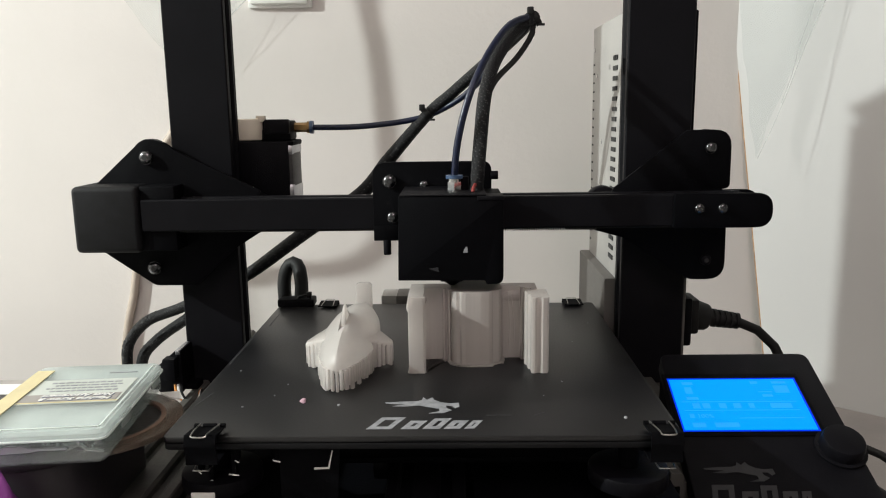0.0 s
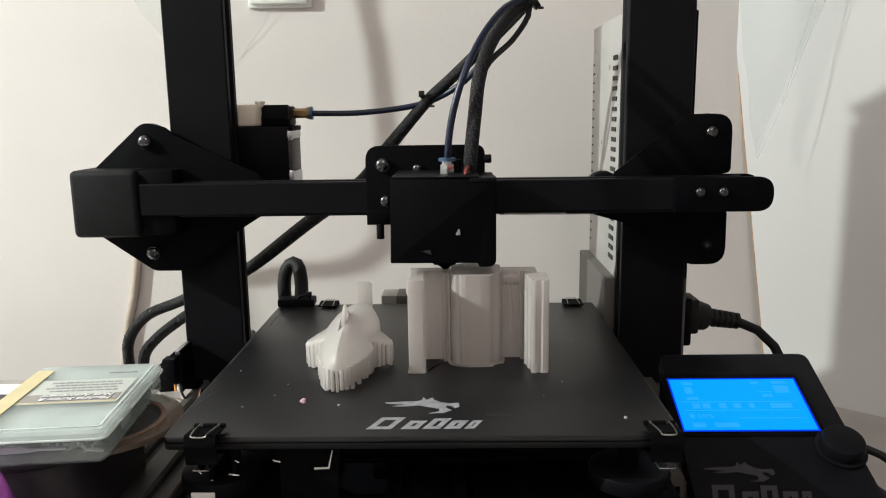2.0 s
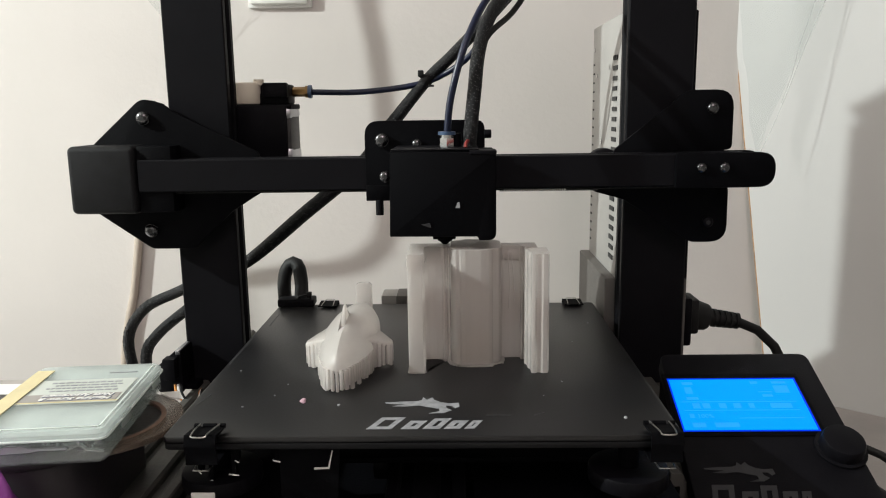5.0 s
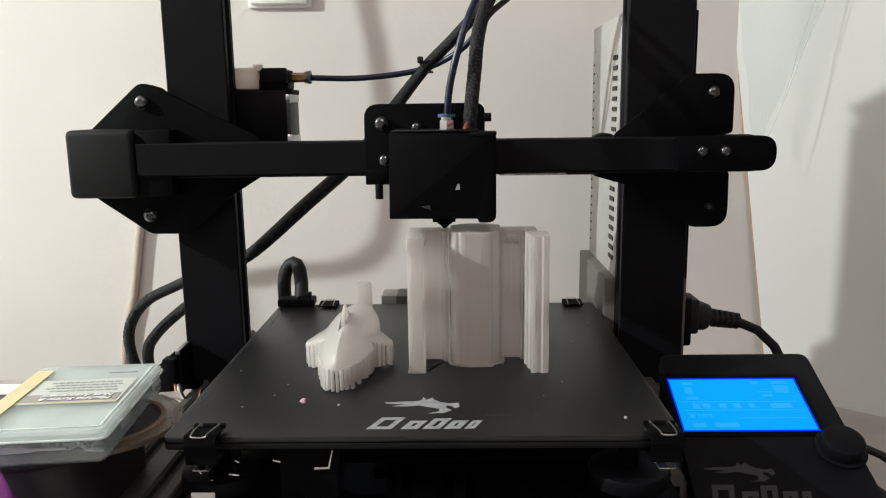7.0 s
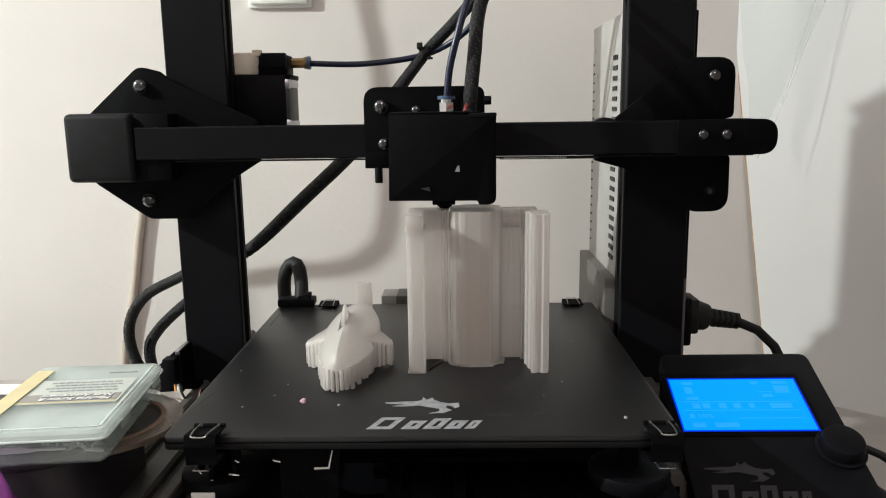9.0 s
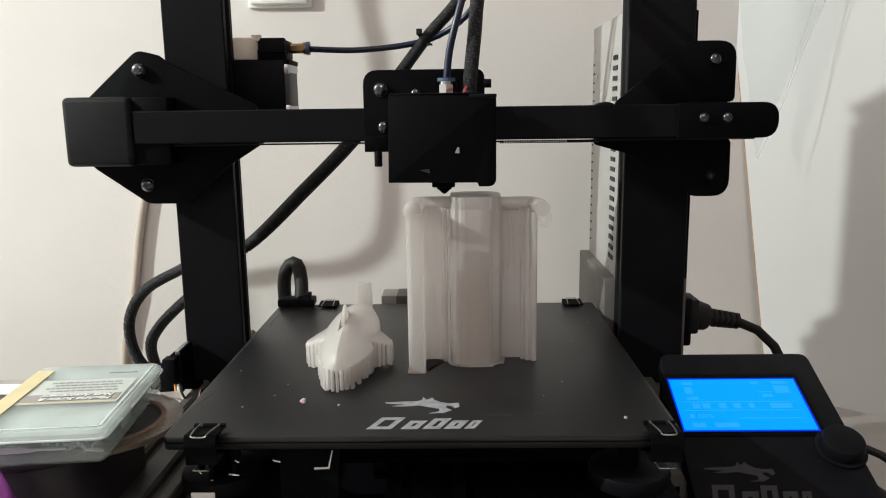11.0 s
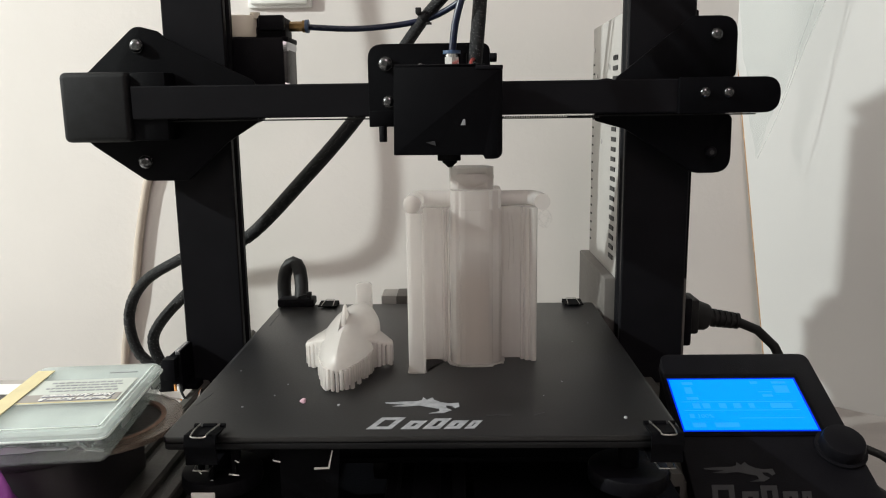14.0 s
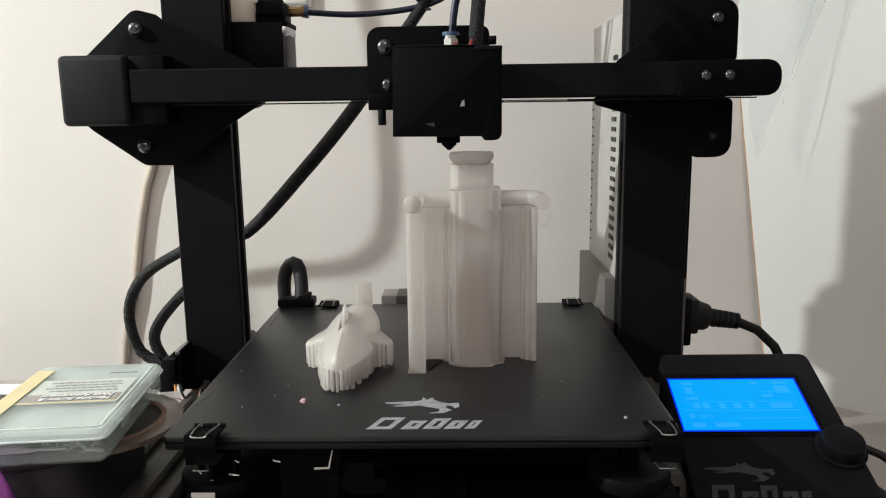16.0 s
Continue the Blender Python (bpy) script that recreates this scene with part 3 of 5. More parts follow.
def crumbs():
    for i, (x, y, s, m) in enumerate(((-0.0613, -0.0767, 0.0020, M_PINK), (-0.0426, -0.0814, 0.0010, M_LOGO), (0.1046, 0.0614, 0.0008, M_LOGO), (-0.0745, -0.052, 0.0006, M_LOGO), (0.0955, -0.0985, 0.0011, M_LOGO), (-0.0780, -0.0680, 0.0006, M_LOGO), (-0.0905, -0.0830, 0.0007, M_LOGO), (0.060, -0.070, 0.0005, M_LOGO), (0.0720, -0.0500, 0.0006, M_LOGO), (-0.1060, -0.0300, 0.0006, M_LOGO), (0.0880, 0.0200, 0.0005, M_LOGO))):
        bm = bmesh.new()
        bmesh.ops.create_icosphere(bm, subdivisions=2, radius=s)
        for v in bm.verts:
            v.co *= 1 + 0.5 * noise.noise(v.co * 700 + Vector((i, 0, 0)))
        bm.transform(Matrix.Translation((x, y, 0.0900 + s * 0.35)) @ Matrix.Diagonal((0.8, 1.2, 0.45, 1)))
        single("crumb", bm, m, "tiny plastic crumb lying on the bed", "crumb", "crumbs on the bed")


def display():
    d = thing("display_unit", "black control unit with lit blue screen and knob", "control panel", at=(0.178, -0.05, 0.0))
    n = Vector((0.0, -0.416, 0.909)).normalized()
    down = Vector((0, -0.909, -0.416)).normalized()
    o = Vector((0.178, 0.0045, 0.0868))
    m = Matrix(((1, 0, 0, o.x), (0, -down.y, n.y, o.y), (0, -down.z, n.z, o.z), (0, 0, 0, 1)))
    # local: x along, y up the slope, z out of the face
    def flat(outline, z0, z1, bevel=0.0):
        bm = prism(outline, z0, z1, "z", bevel)
        bm.transform(m)
        return bm
    w = 0.0478
    shell = rounded([(-w, -0.150), (w, -0.150), (w, 0.0), (-w + 0.008, 0.0)], [0.006, 0.006, 0.006, 0.006])
    part("front_panel", flat(shell, -0.010, 0.0, 0.0012), M_PLASTIC, d)
    s0, s1 = -0.0218, -0.0614
    part("screen_frame", flat([(-0.0425, s1 - 0.003), (0.0350, s1 - 0.003), (0.0350, s0 + 0.004), (-0.0425, s0 + 0.004)], -0.001, 0.0006, 0.0002), M_STEEL_BLK, d)
    part("screen_border", flat([(-0.0405, s1), (0.0327, s1), (0.0327, s0), (-0.0405, s0)], 0.0, 0.0010), M_SCREEN_EDGE, d, "deep blue lit border", smooth=False)
    scr = part("screen", flat([(-0.0397, s1 + 0.0007), (0.0314, s1 + 0.0007), (0.0314, s0 - 0.0013), (-0.0397, s0 - 0.0013)], 0.0, 0.0013), M_SCREEN, d, "lit blue screen", smooth=False)
    def line(x0, x1, y0, y1):
        part("screen_line", flat([(x0, y0), (x1, y0), (x1, y1), (x0, y1)], 0.0012, 0.00145), M_PIXELS, scr, smooth=False)
    a = s0
    for x0, x1, y0, y1 in ((-0.033, -0.027, -0.0035, -0.0055), (-0.0325, -0.0285, -0.0075, -0.0125), (-0.033, -0.0265, -0.0150, -0.0170), (0.006, 0.010, -0.003, -0.0050), (0.018, 0.026, -0.003, -0.0048), (0.018, 0.026, -0.0065, -0.012),
                           (0.0085, 0.0165, -0.0110, -0.0115), (0.010, 0.0155, -0.0132, -0.0150), (-0.0365, 0.027, -0.0185, -0.0188), (-0.0365, 0.027, -0.0248, -0.0251), (-0.031, -0.027, -0.0198, -0.0235), (-0.0255, -0.0215, -0.0198, -0.0235),
                           (-0.0165, -0.0125, -0.0198, -0.0235), (-0.0085, -0.0045, -0.0198, -0.0235), (0.0, 0.003, -0.0198, -0.0235), (0.012, 0.0235, -0.0198, -0.0235), (-0.008, 0.027, -0.0305, -0.0309), (-0.0345, -0.0320, -0.0275, -0.0305), (-0.0345, -0.0275, -0.0340, -0.0372), (-0.0225, -0.0095, -0.0340, -0.0372)):
        line(x0, x1, a + y1, a + y0)
    txt = bpy.data.curves.new("screen_text", "FONT")
    txt.body, txt.size, txt.extrude = "100%", 0.0042, 0.0001
    txt.materials.append(M_PIXELS)
    t = new("screen_text", txt)
    t.parent = scr
    t.matrix_basis = Matrix.Translation(-Vector(d.location)) @ m @ Matrix.Translation((-0.0305, a - 0.0306, 0.00145))
    t.matrix_basis = m @ Matrix.Translation((-0.0305, a - 0.0306, 0.00145))
    t["label"] = "pale blue characters"
    k = rod((0.0380, -0.0735, 0.0), (0.0380, -0.0735, 0.0085), 0.0112, 40, 0.0105, 0.0015)
    k.transform(m)
    part("knob", k, M_PLASTIC, d, "black ribbed rotary knob")
    part("knob_ring", (lambda b: (b.transform(m), b)[1])(rod((0.0380, -0.0735, 0.0), (0.0380, -0.0735, 0.0016), 0.0130, 40, 0.0130, 0.0005)), M_PLASTIC, d)
    # emblem
    part("emblem", flat(emblem_head(-0.0365, -0.0945, 0.0355, 0.62), -0.0005, 0.0003), M_LOGO_DIM, d, "grey printed emblem", smooth=False)
    for x, w2, h2 in ((-0.0355, 0.0110, 0.0170), (-0.0215, 0.0080, 0.0130), (-0.0115, 0.0082, 0.0165), (-0.0015, 0.0072, 0.0130), (0.0078, 0.0046, 0.0130)):
        bm = slanted_frame(x - 0.003, -0.1125, w2, h2, 0.0035, 0.0028 if w2 > 0.006 else 0.0019, 0.0030, -0.0005, 0.0003)
        bm.transform(m)
        part("emblem_frame", bm, M_LOGO_DIM, d, "grey printed frame", smooth=False)
    # bracket down to the table
    part("bracket", prism([(0.0, 0.0), (0.0, 0.074), (-0.10, 0.028), (-0.10, 0.0)], 0.138, 0.142, "x"), M_STEEL_BLK, d)
    part("bracket", prism([(0.0, 0.0), (0.0, 0.074), (-0.10, 0.028), (-0.10, 0.0)], 0.208, 0.212, "x"), M_STEEL_BLK, d)


# ---- what climbs ----
def gantry():
    g = thing("x_axis_gantry", "black horizontal beam with roller plates and motors", "printer gantry", at=(0, 0.04, 0.17))
    sl = slot_profile(0.020, 0.020, ([], [0.010], [0.010], []))
    part("beam", bar(sl, 0.040, 0.1706, -0.1805, 0.196, "x"), M_ALU, g)
    plate = rounded([(-0.1835, 0.2185), (-0.1700, 0.2150), (-0.1640, 0.2100), (-0.1100, 0.1835), (-0.1090, 0.1581), (-0.1219, 0.1502), (-0.1300, 0.1450), (-0.1560, 0.1213), (-0.1835, 0.1213), (-0.2158, 0.1440), (-0.2200, 0.1480), (-0.2200, 0.1865)], [0.009, 0.004, 0.004, 0.004, 0.002, 0.002, 0.008, 0.004, 0.010, 0.003, 0.004, 0.004])
    part("left_plate", prism(plate, 0.0505, 0.0535, "y", 0.0004), M_STEEL_BLK, g)
    part("belt_motor_cover", box(-0.2242, -0.1818, 0.0290, 0.072, 0.1471, 0.1894, 0.0036, 4), M_GRAIN, g, "grainy black motor cover")
    part("left_bracket", box(-0.1819, -0.160, 0.0325, 0.0503, 0.1478, 0.1890, 0.001), M_STEEL_BLK, g)
    for x, z in ((-0.1825, 0.2059), (-0.1827, 0.1336)):
        bolt_head(x, 0.0485, z, 0.0042, g)
        part("roller", rod((x, 0.0535, z), (x, 0.0645, z), 0.0115, 24, bevel=0.0015), M_PLASTIC, g)
    part("roller", rod((-0.1200, 0.0720, 0.168), (-0.1200, 0.0830, 0.168), 0.0115, 24, bevel=0.0015), M_PLASTIC, g)
    part("motor_lead", tube([(-0.2120, 0.0600, 0.1480), (-0.2060, 0.0570, 0.1420), (-0.1960, 0.0560, 0.1392), (-0.1860, 0.0570, 0.1400)], 0.0010, 12, 8), M_RUBBER, g, "thin black lead")
    # right side
    rp = rounded([(0.1630, 0.2190), (0.1912, 0.2190), (0.1915, 0.1820), (0.1850, 0.1810), (0.1850, 0.1600), (0.1905, 0.1580), (0.1910, 0.1222), (0.1680, 0.1222), (0.1240, 0.1505), (0.1043, 0.1560), (0.1043, 0.1600), (0.1180, 0.183)], [0.008, 0.011, 0.008, 0.002, 0.002, 0.004, 0.014, 0.010, 0.006, 0.004, 0.001, 0.004])
    part("right_plate", prism(rp, 0.0505, 0.0535, "y", 0.0004), M_STEEL_BLK, g)
    ep = rounded([(0.150, 0.1812), (0.2100, 0.1812), (0.2100, 0.1600), (0.150, 0.1600)], [0.001, 0.0100, 0.0100, 0.001], 8)
    part("end_plate", prism(ep, 0.0265, 0.0300, "y", 0.0004), M_STEEL_BLK, g)
    part("end_plate", prism(ep, 0.0500, 0.0503, "y"), M_STEEL_BLK, g)
    part("idler_wheel", rod((0.2000, 0.0320, 0.1706), (0.2000, 0.0480, 0.1706), 0.0085, 24), M_STEEL, g)
    for x in (0.1650, 0.1790):
        bolt_head(x, 0.0255, 0.1722, 0.0030, g)
    bolt_head(0.1779, 0.0490, 0.2076, 0.0036, g)
    bolt_head(0.1779, 0.0490, 0.1355, 0.0036, g, M_PLASTIC)
    for z in (0.2076, 0.1355):
        part("roller", rod((0.1779, 0.0535, z), (0.1779, 0.0645, z), 0.0115, 24, bevel=0.0015), M_PLASTIC, g)
    part("roller", rod((0.1135, 0.0620, 0.1712), (0.1135, 0.0720, 0.1712), 0.0115, 24, bevel=0.0015), M_PLASTIC, g)
    # belt with teeth, below and above the beam
    b = box(-0.18, 0.20, 0.0370, 0.0430, 0.1588, 0.1596)
    for i in range(44):
        x = 0.044 + i * 0.0014
        put(b, box(x, x + 0.0007, 0.0366, 0.0434, 0.1580, 0.1590))
    part("drive_belt", b, M_RUBBER, g, "toothed black belt", smooth=False)
    teeth = bmesh.new()
    for i in range(26):
        x = 0.0462 + i * 0.0015
        put(teeth, box(x, x + 0.0008, 0.0340, 0.0364, 0.1586, 0.1596))
    part("belt_teeth", teeth, M_WHITE, g, "pale belt teeth", smooth=False)
    # extruder
    part("feeder_motor", box(-0.1380, -0.0962, 0.0890, 0.1180, 0.1755, 0.2110, 0.003), M_MOTOR, g)
    part("motor_end_cap", box(-0.1385, -0.0957, 0.0880, 0.1185, 0.2035, 0.2122, 0.003), M_STEEL, g, "bare steel end cap")
    part("motor_end_cap", box(-0.1385, -0.0957, 0.0880, 0.1185, 0.1715, 0.1845, 0.003), M_STEEL, g, "bare steel end cap")
    part("feeder_front", box(-0.1400, -0.0990, 0.0874, 0.0893, 0.1700, 0.2135, 0.001), M_PLASTIC, g)
    part("feeder_base", box(-0.1400, -0.0957, 0.0885, 0.1185, 0.2105, 0.2140, 0.0008), M_STEEL_BLK, g)
    part("feeder_knob", put(rod((-0.1295, 0.103, 0.2140), (-0.1295, 0.103, 0.2290), 0.0115, 26, bevel=0.0015), rod((-0.1200, 0.100, 0.2270), (-0.1200, 0.100, 0.2310), 0.0035, 14)), M_CREAM, g, "cream plastic feeder wheel")
    part("feeder_arm", put(box(-0.1185, -0.0985, 0.0960, 0.1160, 0.2140, 0.2275, 0.0015), box(-0.124, -0.110, 0.098, 0.112, 0.2140, 0.2215, 0.001)), M_PLASTIC, g)
    part("feeder_lever", box(-0.1160, -0.0990, 0.092, 0.0975, 0.2185, 0.2285, 0.001), M_PLASTIC, g)
    part("tube_fitting", put(rod((-0.0990, 0.110, 0.2225), (-0.0895, 0.110, 0.2225), 0.0034, 6), rod((-0.0895, 0.110, 0.2225), (-0.0865, 0.110, 0.2225), 0.0042, 16)), M_BRASS, g, "brass tube fitting")
    part("fitting_collar", rod((-0.0875, 0.110, 0.2225), (-0.0852, 0.110, 0.2225), 0.0046, 16), M_BLUECOLLAR, g)
    c = part("screw_block", box(-0.210, -0.195, 0.060, 0.075, 0.140, 0.150, 0.001), M_STEEL_BLK, g)
    move(g, [(0.0, pose(0, 0.04, 0.17)), (END, pose(0, 0.04, 0.17 + RISE))])
    return g


def print_head():
    h = thing("print_head", "black print head with fan shroud and nozzle", "print head", at=(0.0138, 0.0, 0.17))
    cp = rounded([(-0.0345, 0.2028), (0.0380, 0.2028), (0.0380, 0.1545), (-0.0345, 0.1545)], [0.009, 0.006, 0.002, 0.002])
    part("back_plate", prism(cp, 0.0245, 0.0275, "y", 0.0004), M_STEEL_BLK, h)
    part("lower_step", box(-0.0345, -0.0190, 0.0240, 0.0275, 0.1545, 0.1640, 0.0005), M_STEEL_BLK, h)
    sh = rounded([(-0.0152, 0.1872), (0.0424, 0.1862), (0.0424, 0.1378), (0.0330, 0.1378), (0.0322, 0.1400), (-0.0162, 0.1403)], [0.0008, 0.0008, 0.005, 0.001, 0.001, 0.0008])
    part("fan_shroud", prism(sh, -0.025, 0.0235, "y", 0.0006), M_STEEL_BLK, h)
    part("shroud_lid", box(-0.0148, 0.0330, -0.0240, 0.0235, 0.1872, 0.1880, 0.0003), M_PLASTIC, h)
    part("shroud_lip", box(0.0280, 0.0426, -0.0256, -0.0100, 0.1850, 0.1872, 0.0005), M_PLASTIC, h)
    bolt_head(-0.0240, 0.0225, 0.1913, 0.0040, h)
    bolt_head(-0.0030, 0.0230, 0.1888, 0.0028, h)
    bolt_head(-0.0225, 0.0225, 0.1693, 0.0034, h)
    part("belt_pin", rod((-0.0266, 0.026, 0.1550), (-0.0266, 0.026, 0.1455), 0.0024, 12, bevel=0.0004), M_PLASTIC, h)
    part("right_stub", rod((0.0375, 0.0255, 0.1942), (0.0420, 0.0255, 0.1942), 0.0026, 12, bevel=0.0005), M_PLASTIC, h)
    f = put(rod((0.0155, 0.0, 0.1880), (0.0155, 0.0, 0.1930), 0.0044, 6), rod((0.0155, 0.0, 0.1930), (0.0155, 0.0, 0.1950), 0.0038, 16))
    part("push_fitting", f, M_CHROME, h, "bright metal push fitting")
    part("fitting_collar", rod((0.0155, 0.0, 0.1948), (0.0155, 0.0, 0.1966), 0.0050, 18), M_BLUECOLLAR, h, "blue fitting collar")
    part("fitting_post", rod((0.0210, 0.004, 0.1880), (0.0210, 0.004, 0.1955), 0.0030, 12), M_PLASTIC, h)
    part("red_wire", tube([(0.0260, -0.012, 0.1880), (0.0262, -0.010, 0.1900), (0.0275, -0.004, 0.1915), (0.0285, 0.0, 0.1900)], 0.0010, 10, 8), M_RED, h)
    part("heater_block", box(0.0070, 0.0200, -0.010, 0.010, 0.1360, 0.1405, 0.0006), M_STEEL_BLK, h)
    nz = put(rod((0.0138, -0.003, 0.1372), (0.0138, -0.003, 0.1345), 0.0048, 6), rod((0.0138, -0.003, 0.1347), (0.0138, -0.003, 0.1318), 0.0040, 20, 0.0009))
    part("nozzle", nz, M_STEEL_BLK, h)
    # small slabs coloured for a reflection and for light seen through an opening
    part("shroud_glint", prism([(0.0012, 0.1470), (0.0060, 0.1478), (0.0066, 0.1452)], -0.0256, -0.0249, "y"), M_LOGO_DIM, h, "small grey slab painted for a reflection", smooth=False)
    part("shroud_light_spot", prism([(0.0200, 0.1560), (0.0226, 0.1560), (0.0224, 0.1592), (0.0214, 0.1592)], -0.0255, -0.0249, "y"), M_LOGO, h, "small pale slab painted for light through an opening", smooth=False)
    A = (0.0138, 0.0, 0.17)
    rows = [(t, pose(A[0] + dx, A[1], A[2] + dz(t))) for t, dx in ((0, 0), (0.9, 0), (1.8, 0), (1.9, -0.0040), (2.8, -0.0040), (6.0, -0.0040), (10.8, -0.0040), (11.7, -0.0040), (11.8, -0.0006), (12.7, -0.0006), (END, -0.0010))]
    move(h, rows)


def head_dx(t):
    return 0.0 if t < 1.85 else -0.0040 if t < 11.75 else -0.0008


def chain(name, label, category, at0, at16, r, n, mat, weights, piece="segment", swell=None):
    """A bending cable in rigid pieces that follow a curve between two shapes."""
    ob = thing(name, label, category)
    times = [0, 1.8, 1.9, 4.2, 6.5, 9.2, 11.7, 11.8, 14.0, END]
    lines = []
    for t in times:
        k = t / END
        pts = [Vector(a).lerp(Vector(b), k) + Vector((head_dx(t) * w, 0, 0)) for a, b, w in zip(at0, at16, weights)]
        lines.append(smooth_line(pts, n))
    slim = r
    for i in range(n):
        r = slim * (swell(i / n) if swell else 1)
        L = max((l[i + 1] - l[i]).length for l in lines) * 1.02
        bm = tube([(0, 0, -L / 2 - r * 0.6), (0, 0, 0), (0, 0, L / 2 + r * 0.6)], r, 2, 12)
        for s in (-1, 1):
            cap = bmesh.new()
            bmesh.ops.create_uvsphere(cap, u_segments=12, v_segments=6, radius=r)
            cap.transform(Matrix.Translation((0, 0, s * (L / 2))))
            put(bm, cap)
        seg = new(piece, finish(bm, piece, mat))
        seg.parent = ob
        rows = []
        for t, l in zip(times, lines):
            a, b = l[i], l[i + 1]
            d = (b - a).normalized()
            side = Vector((0, 1, 0)) if abs(d.y) < 0.95 else Vector((1, 0, 0))
            x = side.cross(d).normalized()
            y = d.cross(x)
            rows.append((t, Matrix(((x.x, y.x, d.x, (a.x + b.x) / 2), (x.y, y.y, d.y, (a.y + b.y) / 2), (x.z, y.z, d.z, (a.z + b.z) / 2), (0, 0, 0, 1)))))
        seg.matrix_basis = rows[0][1]
        move(seg, rows)
    return ob


HARNESS_0 = [(0.0278, 0.0, 0.1841), (0.0292, 0.0, 0.1998), (0.0310, 0.005, 0.2188), (0.0338, 0.015, 0.2413), (0.0401, 0.03, 0.2613), (0.0540, 0.05, 0.2810), (0.0654, 0.06, 0.2893), (0.0537, 0.08, 0.2778), (0.0375, 0.095, 0.2644), (0.0142, 0.105, 0.2449),
             (-0.0033, 0.11, 0.2303), (-0.0310, 0.11, 0.1999), (-0.0522, 0.11, 0.1749), (-0.0947, 0.11, 0.1463), (-0.1382, 0.11, 0.1157), (-0.1643, 0.11, 0.1030), (-0.1946, 0.12, 0.0876), (-0.2206, 0.12, 0.0776), (-0.2361, 0.12, 0.0610), (-0.2395, 0.12, 0.0428), (-0.2378, 0.12, 0.0074)]
HARNESS_1 = [(0.0282, 0.0, 0.2643), (0.0296, 0.0, 0.2795), (0.0314, 0.005, 0.2997), (0.0331, 0.015, 0.3225), (0.0386, 0.03, 0.3439), (0.0496, 0.05, 0.3659), (0.0589, 0.06, 0.3765), (0.0499, 0.08, 0.3690), (0.0341, 0.095, 0.3488), (0.0131, 0.105, 0.3241),
             (-0.0048, 0.11, 0.3054), (-0.0292, 0.11, 0.2716), (-0.0563, 0.11, 0.2342), (-0.0930, 0.11, 0.1918), (-0.1377, 0.11, 0.1468), (-0.1663, 0.11, 0.1420), (-0.1934, 0.12, 0.1300), (-0.2221, 0.12, 0.1113), (-0.2345, 0.12, 0.0850), (-0.2290, 0.12, 0.0545), (-0.2100, 0.12, 0.0420)]


